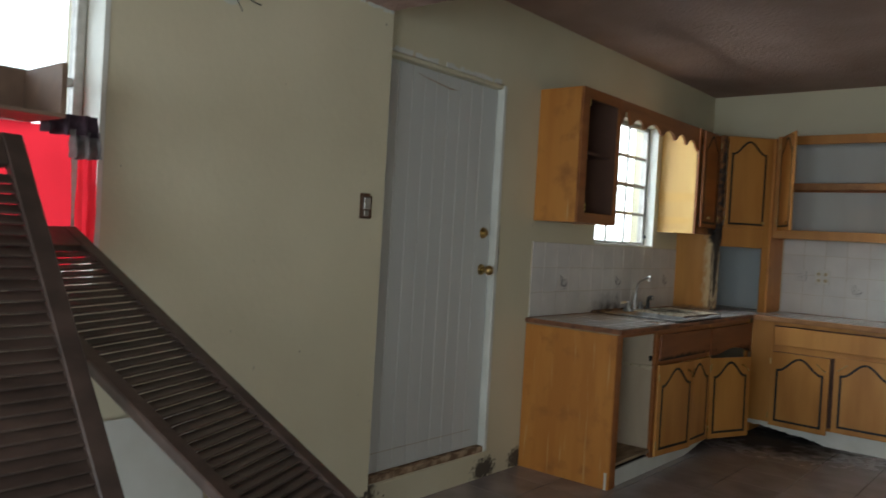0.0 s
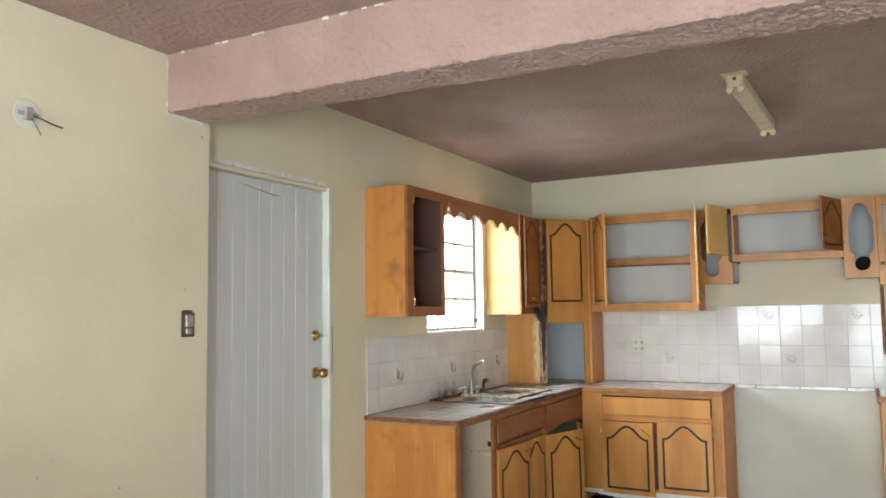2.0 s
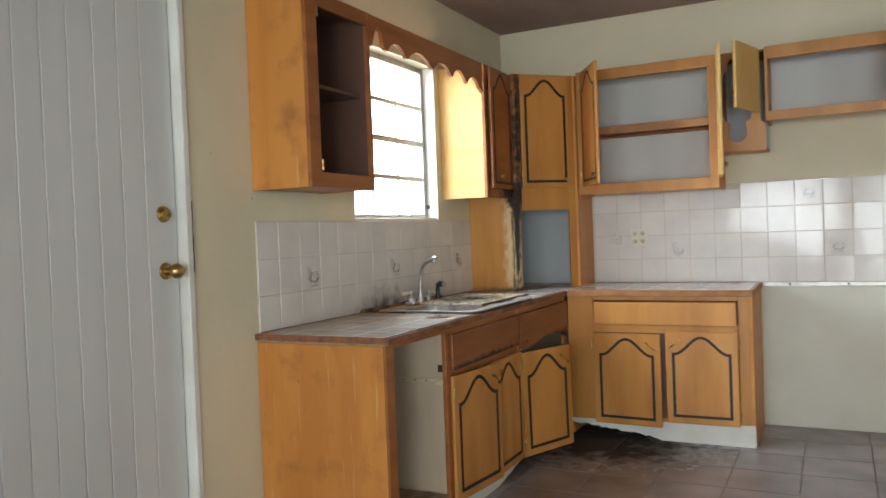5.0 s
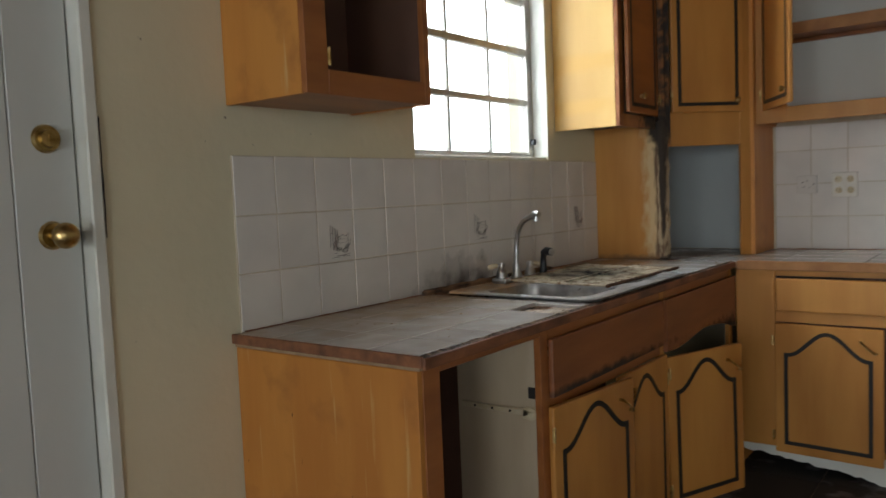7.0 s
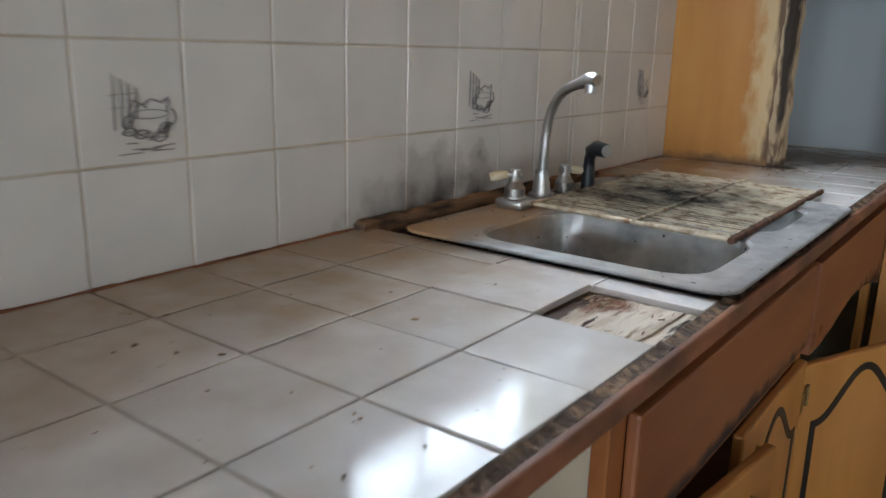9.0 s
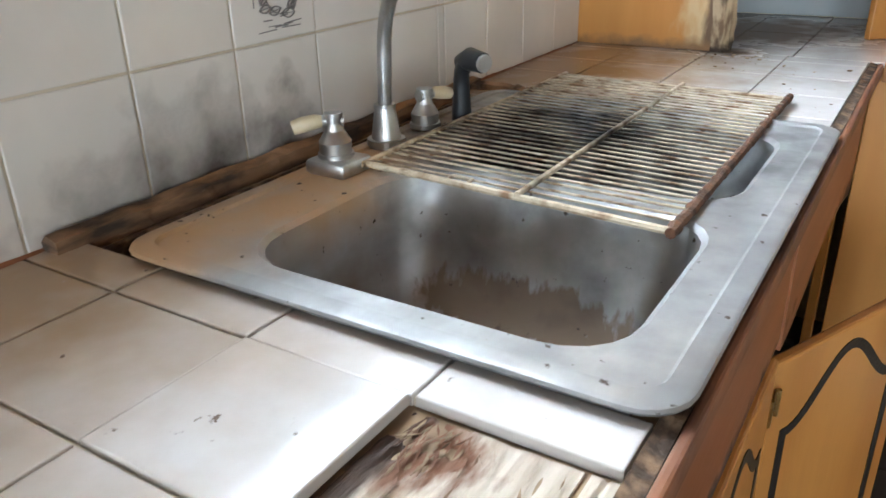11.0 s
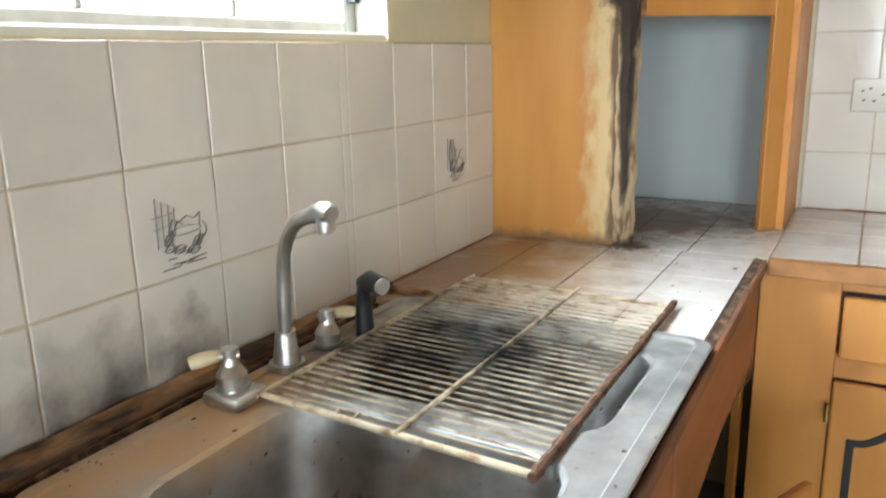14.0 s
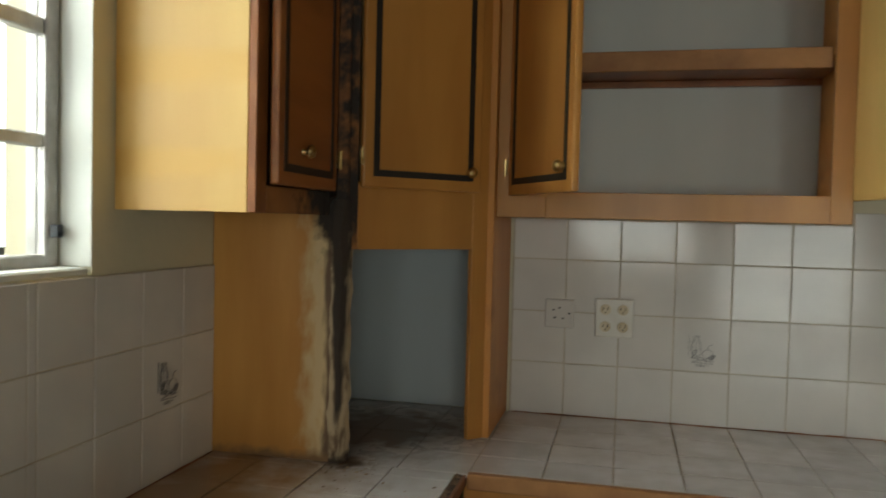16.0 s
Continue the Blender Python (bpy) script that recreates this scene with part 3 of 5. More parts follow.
def cab_door(parent, hinge_at, width, z0, z1, facing, open_by, left_hung=True, fitting="knob", fit_at=None, mat=None, arch=True, lean=0):
    """A door hung at hinge_at (x, y), closed it looks along facing (degrees, 0 looks to -y); open_by swings it out."""
    h = z1 - z0
    turn = facing + (-open_by if left_hung else open_by)
    m = Matrix.Translation((hinge_at[0], hinge_at[1], z0)) @ Matrix.Rotation(radians(turn), 4, "Z") @ Matrix.Rotation(radians(lean), 4, "Y")
    x0 = 0 if left_hung else -width
    mid = m @ Matrix.Translation((x0 + width / 2, -0.019, 0))
    bm = boxes((-width / 2, width / 2, 0.0, 0.019, 0, h), bevel=0.005, seg=2)
    bmesh.ops.transform(bm, matrix=mid, verts=bm.verts[:])
    door = part("door", bm, mat or WOOD, parent)
    if arch:
        bm = ribbon(bmesh.new(), arch_line(width, h, 0.046 if fitting == "pull" else 0.036), 0.0165, 0.0016, closed=True)
        bmesh.ops.transform(bm, matrix=mid, verts=bm.verts[:])
        part("arch_line", bm, BLACK, door, "black painted arch outline")
    if fitting == "knob":
        knob(door, *(fit_at or (width / 2 - 0.03 if left_hung else -width / 2 + 0.03, 0.045)), mid)
    elif fitting == "pull":
        pull(door, *(fit_at or (width / 2 - 0.055 if left_hung else -width / 2 + 0.055, h - 0.075)), mid, -38 if left_hung else 38)
    for z in (0.075, h - 0.075):
        hinge(door, -width / 2 - 0.006 if left_hung else width / 2 + 0.006, z, mid)
    return door


def drawer_front(parent, bounds, mat, axis="x"):
    return part("drawer_front", boxes(bounds, bevel=0.006, seg=2), mat, parent)


# base cabinet under the sink, along the west wall
FX = 0.622
c = thing("sink_base_cabinet", "honey wood sink cabinet with loose arched doors and burnt drawer fronts", "cabinet", (0.3, 1.1, 0))
part("side_panel", boxes((0.004, FX, 0.004, 0.022, 0.0, 0.884), bevel=0.0015), SIDE, c, "orange veneer end panel, faded in streaks")
part("stile", boxes((FX - 0.02, FX + 0.001, 0.0225, 0.085, 0.0, 0.890), bevel=0.002), RED, c)
part("stile", boxes((FX - 0.02, FX + 0.001, 0.532, 0.575, 0.09, 0.884), bevel=0.002), RED, c)
part("rail", boxes((FX - 0.006, FX + 0.002, 0.0855, 0.5315, 0.868, 0.891), bevel=0.002), RED, c)
part("stile", boxes((FX - 0.02, FX + 0.001, 1.385, 1.425, 0.09, 0.884), bevel=0.002), WOOD, c)
part("stile", boxes((FX - 0.02, FX + 0.001, 2.195, 2.232, 0.09, 0.884), bevel=0.002), WOOD, c)
part("rail", boxes((FX - 0.019, FX, 0.576, 2.194, 0.852, 0.884)), RED, c)
part("rail", boxes((FX - 0.019, FX, 0.576, 1.384, 0.655, 0.690)), RED, c)
part("rail", boxes((FX - 0.019, FX, 0.576, 2.194, 0.085, 0.125)), WOOD, c)
part("partition", boxes((0.33, FX - 0.021, 0.545, 0.560, 0.10, 0.882)), BEIGE, c, "beige inner partition board")
# rear of the partition and end lining coloured dark, for shade deep in the bay
part("partition", boxes((0.016, 0.329, 0.552, 0.561, 0.10, 0.86)), INSIDE, c)
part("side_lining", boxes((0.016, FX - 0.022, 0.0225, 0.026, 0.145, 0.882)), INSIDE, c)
part("cleat", boxes((0.35, FX - 0.023, 0.530, 0.544, 0.643, 0.659), (FX - 0.062, FX - 0.036, 0.530, 0.544, 0.634, 0.664), bevel=0.002), IVORY, c, "pale drawer slide with a bracket")
slide_end = disc(bmesh.new(), Matrix.Translation((FX - 0.036, 0.544, 0.649)) @ Matrix.Rotation(radians(90), 4, "X"), 0.018, 0.018, 0.013, 20)
part("slide_roller", disc(slide_end, Matrix.Translation((FX - 0.036, 0.531, 0.649)) @ Matrix.Rotation(radians(90), 4, "X"), 0.008, 0.007, 0.004, 14), IVORY, c, "cream slide end with a roller")
for sx in (0.40, 0.46, 0.52):
    part("screw", disc(bmesh.new(), Matrix.Translation((sx, 0.530, 0.651)) @ Matrix.Rotation(radians(90), 4, "X"), 0.004, 0.003, 0.002, 10), DARK, c)
part("notch", boxes((FX - 0.048, FX - 0.0225, 0.5435, 0.5449, 0.690, 0.722)), DARK, c, "broken notch in the partition")
part("shelf", boxes((0.03, FX - 0.005, 0.024, 0.531, 0.125, 0.142)), PLY, c)
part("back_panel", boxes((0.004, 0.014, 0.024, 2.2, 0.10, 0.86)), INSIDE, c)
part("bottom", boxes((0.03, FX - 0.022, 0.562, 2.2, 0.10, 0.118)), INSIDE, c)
# white plinth, torn off towards the corner
top, low = [], []
for i in range(40):
    y = 0.0 + i * 1.45 / 39
    low.append((y, 0.0 if y < 1.15 else (y - 1.15) * 0.16 + 0.01 * random.random()))
outline = low + [(1.45, 0.098), (0.0, 0.098)]
bm = slab(outline, (), 0.014)
bmesh.ops.transform(bm, matrix=Matrix.Translation((FX - 0.012, 0, 0)) @ Matrix.Rotation(radians(90), 4, "Z"), verts=bm.verts[:])
part("plinth", bm, WHITE, c, "white painted plinth, broken at one end")
burnt = material("charred reddish wood", (0.30, 0.105, 0.034), 0.5, other=(0.19, 0.064, 0.021), scale=9, stretch=(1.4, 0.2, 1.4), bump=0.2, bump_scale=70)
stained(burnt, (0.018, 0.014, 0.011), (FX, 1.95, 0.63), (0.2, 0.36, 0.050), 30, 0.52, 0.18)
stained(burnt, (0.035, 0.025, 0.018), (FX, 0.95, 0.69), (0.2, 0.40, 0.022), 24, 0.50, 0.2)
part("drawer_front", boxes((FX + 0.001, FX + 0.018, 0.572, 1.386, 0.690, 0.856), bevel=0.005, seg=2), burnt, c, "scorched reddish false drawer front")
bm = slab([(1.412, 0.850), (1.412, 0.662), (1.50, 0.656), (1.62, 0.664), (1.70, 0.676), (1.80, 0.686), (1.90, 0.682), (2.02, 0.668), (2.12, 0.650), (2.19, 0.634), (2.232, 0.624), (2.232, 0.850)], (), 0.017)
bmesh.ops.transform(bm, matrix=Matrix.Translation((FX + 0.018, 0, 0)) @ Matrix.Rotation(radians(90), 4, "Z"), verts=bm.verts[:])
part("drawer_front", bm, burnt, c, "false drawer front, burnt away along its foot")
cab_door(c, (FX + 0.002, 0.562), 0.425, 0.095, 0.668, 90, 7, True, "pull")
cab_door(c, (FX + 0.001, 1.405), 0.405, 0.070, 0.655, 90, 0, False, "pull")
cab_door(c, (FX + 0.004, 1.425), 0.385, 0.065, 0.640, 90, 25, True, "pull", lean=-1.0)

# base cabinet along the back wall
FY = 2.235


def back_base(name, x0, x1, label, filler, doors, torn):
    c = thing(name, label, "cabinet", ((x0 + x1) / 2, 2.5, 0))
    part("side_panel", boxes((x1 - 0.018, x1, FY, BACK - 0.006, 0.0, 0.884), bevel=0.0015), SIDE, c)
    part("side_panel", boxes((x0, x0 + 0.018, FY + 0.02, BACK - 0.006, 0.0, 0.884), bevel=0.0015), SIDE, c)
    part("filler", boxes((x0, filler, FY, FY + 0.018, 0.10, 0.884), bevel=0.002), WOOD, c)
    part("stile", boxes((doors[-1][1] + 0.002, x1 - 0.0185, FY, FY + 0.018, 0.10, 0.884), bevel=0.002), WOOD, c)
    part("rail", boxes((filler + 0.0005, doors[-1][1] + 0.0015, FY + 0.001, FY + 0.018, 0.855, 0.884)), WOOD, c)
    part("rail", boxes((filler + 0.0005, doors[-1][1] + 0.0015, FY + 0.001, FY + 0.018, 0.655, 0.712)), WOOD, c)
    part("rail", boxes((filler + 0.0005, doors[-1][1] + 0.0015, FY + 0.001, FY + 0.018, 0.10, 0.135)), WOOD, c)
    part("back_panel", boxes((x0 + 0.02, x1 - 0.02, FY + 0.022, FY + 0.030, 0.10, 0.88)), INSIDE, c)
    part("drawer_front", boxes((filler + 0.006, doors[-1][1] - 0.006, FY - 0.018, FY - 0.001, 0.703, 0.846), bevel=0.006, seg=2), WOOD, c)
    # near-black strip painting the shade in the joint over the sagging drawer front
    part("gap", boxes((filler + 0.010, filler + 0.34, FY - 0.0006, FY + 0.0006, 0.8468, 0.8535)), DARK, c, "dark strip for the shaded slit above the drawer front")
    for i, (a, b, z0, z1) in enumerate(doors):
        left = i == 0
        cab_door(c, (a if left else b, FY - 0.001), b - a, z0, z1, 0, 3 if left and len(doors) > 1 else 1, left, "pull")
    low = []
    for i in range(50):
        x = x0 + (x1 - x0) * i / 49
        gone = max(0.0, 1 - (x - x0) / 0.55) if torn else 0
        low.append((x, 0.070 * gone ** 0.7 + (0.012 * random.random() if gone else 0)))
    part("plinth", slab(low + [(x1, 0.128), (x0, 0.098 if torn else 0.128)], (), 0.014), WHITE, c, "white painted plinth" + (", torn away at one end" if torn else ""), m=Matrix.Translation((0, FY - 0.004, 0)))
    return c


back_base("corner_base_cabinet", FX + 0.0195, 1.748, "honey wood base cabinet with arched doors and torn white plinth", 0.806, [(0.808, 1.226, 0.085, 0.652), (1.252, 1.666, 0.118, 0.672)], True)
back_base("end_base_cabinet", 2.796, 3.66, "honey wood base cabinet with a drawer and arched doors", 2.835, [(2.838, 3.225, 0.128, 0.682), (3.235, 3.62, 0.128, 0.682)], False)

# upper cabinet beside the door side of the window
Z0, Z1 = 1.522, 2.330


def open_box(name, label, x0, x1, y0, y1, z0, z1, face, shelf, mats, group=""):
    """A wall cabinet with an open front; face says which way it looks: 'x' (east) or 'y' (south)."""
    c = thing(name, label, "cabinet", ((x0 + x1) / 2, (y0 + y1) / 2, z0), group)
    t = 0.016
    outer, inner, back = mats
    if face == "x":
        part("side_panel", boxes((x0, x1 - 0.019, y0, y0 + t, z0, z1), bevel=0.001), outer, c)
        part("side_panel", boxes((x0, x1 - 0.019, y1 - t, y1, z0, z1), bevel=0.001), outer, c)
        part("top_panel", boxes((x0, x1 - 0.019, y0 + t, y1 - t, z1 - t, z1)), inner, c)
        part("bottom_panel", boxes((x0, x1 - 0.019, y0 + t, y1 - t, z0 + 0.003, z0 + 0.003 + t)), RED, c)
        part("floor_panel", boxes((x0 + 0.007, x1 - 0.02, y0 + t + 0.005, y1 - t - 0.005, z0 + 0.05, z0 + 0.058)), inner, c)
        part("back_panel", boxes((x0, x0 + 0.006, y0 + t, y1 - t, z0 + 0.035 + t, z1 - t)), back, c)
        part("side_lining", boxes((x0 + 0.007, x1 - 0.02, y1 - t - 0.004, y1 - t - 0.0005, z0 + 0.06, z1 - t)), inner, c)
        part("side_lining", boxes((x0 + 0.007, x1 - 0.02, y0 + t + 0.0005, y0 + t + 0.004, z0 + 0.06, z1 - t)), inner, c)
    else:
        part("side_panel", boxes((x0, x0 + t, y0 + 0.019, y1, z0, z1), bevel=0.001), outer, c)
        part("side_panel", boxes((x1 - t, x1, y0 + 0.019, y1, z0, z1), bevel=0.001), outer, c)
        part("top_panel", boxes((x0 + t, x1 - t, y0 + 0.019, y1, z1 - t, z1)), inner, c)
        part("bottom_panel", boxes((x0 + t, x1 - t, y0 + 0.019, y1, z0 + 0.035, z0 + 0.035 + t)), outer, c)
        part("back_panel", boxes((x0 + t, x1 - t, y1 - 0.006, y1, z0 + 0.035 + t, z1 - t)), back, c)
    for z in shelf:
        if face == "x":
            part("shelf", boxes((x0 + 0.007, x1 - 0.05, y0 + t + 0.005, y1 - t - 0.005, z, z + t)), inner, c)
        else:
            part("shelf", boxes((x0 + t, x1 - t, y0 + 0.05, y1 - 0.008, z, z + t)), RED, c)
    return c


UX = 0.310
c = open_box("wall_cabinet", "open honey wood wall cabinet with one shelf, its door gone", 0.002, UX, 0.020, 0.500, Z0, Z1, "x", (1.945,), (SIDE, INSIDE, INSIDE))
part("face_frame", boxes((UX - 0.018, UX, 0.020, 0.095, Z0, Z1), (UX - 0.018, UX, 0.475, 0.500, Z0, Z1), (UX - 0.018, UX, 0.095, 0.475, Z0, Z0 + 0.062), (UX - 0.018, UX, 0.095, 0.475, Z1 - 0.062, Z1), bevel=0.0015), RED, c)
for z in (1.615, 2.245):
    hinge(c, 0.0, z, Matrix.Translation((UX - 0.005, 0.10, 0)) @ Matrix.Rotation(radians(90), 4, "Z"))

# scalloped valance over the window
pts = [(0.502, Z1 - 0.002), (0.502, 2.19)]
for y, z in ((0.520, 2.185), (0.545, 2.245), (0.575, 2.285), (0.605, 2.262), (0.625, 2.205), (0.64, 2.19)):
    pts.append((y, z))
for i, (a, b, zz) in enumerate(((0.66, 0.84, 2.215), (0.86, 1.10, 2.215), (1.13, 1.34, 2.21), (1.36, 1.53, 2.21), (1.55, 1.72, 2.20))):
    for k in range(9):
        u = k / 8
        pts.append((a + (b - a) * u, zz - 0.028 + 0.05 * math.sin(math.pi * u) ** 0.7))
pts += [(1.74, 2.165), (1.765, 2.15), (1.765, Z1 - 0.002)]
bm = slab(pts, (), 0.018)
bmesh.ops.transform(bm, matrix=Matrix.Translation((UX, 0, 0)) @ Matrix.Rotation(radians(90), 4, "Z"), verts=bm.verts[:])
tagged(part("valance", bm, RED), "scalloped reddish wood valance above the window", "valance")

# narrow wall cabinet past the window, with a scorched underside
c = thing("wall_cabinet", "narrow honey wood wall cabinet with an arched door, blackened below", "cabinet", (0.15, 1.98, Z0))
# honey panel in a paler colour, window light painted in
part("side_panel", boxes((0.002, UX - 0.019, 1.786, 1.802, Z0, Z1), bevel=0.001), PALE, c, "side panel coloured pale for the window light")
part("bottom_panel", boxes((0.002, UX - 0.019, 1.802, 2.168, Z0 + 0.02, Z0 + 0.036)), ROTTEN, c, "mouldy blackened underside")
part("top_panel", boxes((0.002, UX - 0.019, 1.802, 2.168, Z1 - 0.016, Z1)), INSIDE, c)
scorched = material("scorched frame wood", (0.36, 0.145, 0.035), 0.6, other=(0.22, 0.08, 0.022), scale=10, bump=0.3)
stained(scorched, (0.025, 0.019, 0.015), (0.31, 2.18, 1.56), (0.2, 0.16, 0.08), 30, 0.50, 0.16)
stained(scorched, (0.03, 0.022, 0.017), (0.33, 2.2, 1.95), (0.2, 0.04, 0.6), 26, 0.70, 0.14)
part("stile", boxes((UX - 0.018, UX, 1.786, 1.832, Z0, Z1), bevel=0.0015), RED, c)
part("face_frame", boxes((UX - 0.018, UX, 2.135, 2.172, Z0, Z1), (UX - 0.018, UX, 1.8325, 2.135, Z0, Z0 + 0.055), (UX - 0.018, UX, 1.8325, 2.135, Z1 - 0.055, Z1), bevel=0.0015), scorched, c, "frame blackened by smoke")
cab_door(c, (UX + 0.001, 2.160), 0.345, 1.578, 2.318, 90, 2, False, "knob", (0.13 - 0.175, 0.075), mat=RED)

# diagonal corner unit standing on the worktop
P0, P1 = Vector((0.348, 2.190)), Vector((0.640, 2.500))
c = thing("corner_cabinet", "tall diagonal honey wood corner cabinet with nook, one edge rotten", "cabinet", (0.3, 2.5, TOP))
rotside = material("honey wood, rotted edge", (0.61, 0.300, 0.072), 0.5, other=(0.47, 0.200, 0.040), scale=6, stretch=(1.4, 1.4, 0.2), bump=0.25, bump_scale=50)
stained(rotside, (0.62, 0.46, 0.25), (0.292, 2.17, 1.22), (0.044, 0.2, 0.60), 44, 0.58, 0.24, stretch=(1, 1, 0.45))
stained(rotside, (0.16, 0.10, 0.06), (0.322, 2.17, 1.20), (0.020, 0.3, 0.7), 40, 0.52, 0.14, stretch=(1, 1, 0.3))
stained(rotside, (0.03, 0.022, 0.016), (0.325, 2.17, 1.55), (0.05, 0.3, 0.12), 30, 0.52, 0.16)
stained(rotside, (0.26, 0.15, 0.07), (0.24, 2.17, 0.92), (0.3, 0.3, 0.022), 30, 0.56, 0.24)
part("side_panel", boxes((0.002, 0.318, 2.172, 2.190, TOP + 0.001, 1.552), bevel=0.001), rotside, c, "side panel with a decayed edge")
bm = bmesh.new()
rings = []
for i in range(33):
    z = TOP + 0.001 + i * (1.56 - TOP) / 32
    r = [0.005 * noise.noise((z * 16, k * 3.0, 4)) + 0.005 * noise.noise((z * 40, k * 3.0, 1)) for k in range(6)]
    rings.append([bm.verts.new((x + r[k], y + r[k] * 0.6, z)) for k, (x, y) in enumerate(((0.316, 2.170), (0.342, 2.169), (0.354, 2.186), (0.358, 2.204), (0.340, 2.212), (0.318, 2.194)))])
for a, b in zip(rings, rings[1:]):
    for k in range(6):
        bm.faces.new((a[k], a[(k + 1) % 6], b[(k + 1) % 6], b[k]))
part("post", bm, ROTBLACK, c, "crumbling rotten corner post")
part("post", boxes((0.322, 0.352, 2.176, 2.206, 1.56, Z1), bevel=0.003), scorched, c, "blackened corner post")
d = (P1 - P0)
L = d.length
ang = math.degrees(math.atan2(d.y, d.x))
face = Matrix.Translation((P0.x, P0.y, 0)) @ Matrix.Rotation(radians(ang), 4, "Z")


def on_face(bounds, **more):
    bm = boxes(bounds, **more)
    bmesh.ops.transform(bm, matrix=face, verts=bm.verts[:])
    return bm


part("stile", on_face((0.0, 0.028, 0.0, 0.018, 1.44, Z1), bevel=0.0015), scorched, c)
part("stile", on_face((L - 0.052, L, 0.0, 0.018, TOP + 0.001, Z1), bevel=0.0015), WOOD, c)
part("rail", on_face((0.0285, L - 0.0525, 0.0, 0.018, 1.440, 1.606), bevel=0.0015), WOOD, c)
part("rail", on_face((0.0285, L - 0.0525, 0.0, 0.018, Z1 - 0.03, Z1), bevel=0.0015), WOOD, c)
part("side_panel", boxes((0.638, 0.656, 2.497, BACK - 0.002, TOP + 0.001, Z1), bevel=0.0015), SIDE, c)
part("nook_back", boxes((0.034, 0.637, BACK - 0.014, BACK - 0.006, TOP + 0.003, 1.75), (0.006, 0.014, 2.192, BACK - 0.015, TOP + 0.003, 1.75)), BLUE, c, "pale blue nook lining")
part("nook_batten", boxes((0.0145, 0.10, BACK - 0.06, BACK - 0.0145, TOP + 0.003, 1.75), bevel=0.01), BLUE, c)
bm = slab([(0.02, 2.20), (0.33, 2.20), (0.63, 2.51), (0.63, BACK - 0.015), (0.02, BACK - 0.015)], (), 0.016)
bmesh.ops.transform(bm, matrix=Matrix.Translation((0, 0, 1.60)) @ Matrix.Rotation(radians(-90), 4, "X"), verts=bm.verts[:])
part("nook_ceiling", bm, INSIDE, c)
bm = slab([(0.02, 2.20), (0.33, 2.20), (0.63, 2.51), (0.63, BACK - 0.015), (0.02, BACK - 0.015)], (), 0.016)
bmesh.ops.transform(bm, matrix=Matrix.Translation((0, 0, Z1)) @ Matrix.Rotation(radians(-90), 4, "X"), verts=bm.verts[:])
part("top_panel", bm, INSIDE, c)
hinge_at = face @ Vector((0.030, -0.001, 0))
cab_door(c, hinge_at, L - 0.072, 1.592, 2.318, ang, 0, True, "knob", (0.135, 0.05))

# back wall: open cabinet with two shelves and its doors standing open
UY = 2.522
c = open_box("wall_cabinet", "honey wood wall cabinet, one shelf, both doors standing open", 0.658, 1.552, UY, BACK - 0.001, 1.530, 2.352, "y", (1.945,), (SIDE, INSIDE, GREYBACK))
part("face_frame", boxes((0.658, 0.792, UY, UY + 0.018, 1.530, 2.352), (1.500, 1.552, UY, UY + 0.018, 1.530, 2.352), (0.792, 1.500, UY, UY + 0.018, 1.530, 1.600), (0.792, 1.500, UY, UY + 0.018, 2.282, 2.352), bevel=0.0015), WOOD, c)
part("cleat", boxes((0.676, 1.534, BACK - 0.026, BACK - 0.0075, 1.926, 1.9445), bevel=0.001), RED, c)
part("shelf_edge", boxes((0.792, 1.500, UY + 0.030, UY + 0.048, 1.925, 1.978), bevel=0.002), EDGE, c)
cab_door(c, (0.706, UY - 0.001), 0.385, 1.588, 2.345, 0, 60, True, "knob", (0.15, 0.06))
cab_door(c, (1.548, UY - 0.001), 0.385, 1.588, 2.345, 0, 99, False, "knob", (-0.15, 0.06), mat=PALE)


def rounded(cx, cz, w, h, n=7, r=0.05):
    out = []
    for qx, qz, a0 in ((1, 1, 0), (-1, 1, 90), (-1, -1, 180), (1, -1, 270)):
        for k in range(n):
            a = radians(a0 + 90 * k / (n - 1))
            out.append((cx + qx * (w / 2 - r) + r * math.cos(a), cz + qz * (h / 2 - r) + r * math.sin(a)))
    return out


def fretted(cx, z0, z1, w):
    """A keyhole outline: round crown, waisted neck, straight body, waisted foot with a round end."""
    out = []
    for k in range(13):
        a = radians(180 * k / 12)
        out.append((cx + 0.62 * w / 2 * math.cos(a), z1 - 0.05 + 0.05 * math.sin(a)))
    body = [(-0.62 * w / 2, z1 - 0.075), (-0.80 * w / 2, z1 - 0.085), (-0.95 * w / 2, z1 - 0.11), (-w / 2, z1 - 0.15), (-w / 2, z0 + 0.17), (-0.9 * w / 2, z0 + 0.14), (-0.55 * w / 2, z0 + 0.118)]
    out += [(cx + x, z) for x, z in body]
    for k in range(13):
        a = radians(152 + 236 * k / 12)
        out.append((cx + 0.66 * w / 2 * math.cos(a), z0 + 0.06 + 0.06 * math.sin(a)))
    out += [(cx - x, z) for x, z in reversed(body)]
    return out


c = thing("fretwork_panel", "honey wood panel with an ornamental cut-out beside the hood cabinet", "panel", (1.69, 2.55, 1.745), "fretwork panels")
foot = [(1.556, 2.350), (1.556, 1.745), (1.826, 1.742), (1.826, 1.90), (1.800, 1.92), (1.800, 2.350)]
part("board", slab(foot, [fretted(1.668, 1.80, 2.318, 0.165)], 0.018), WOOD, c, m=Matrix.Translation((0, UY + 0.002, 0)))
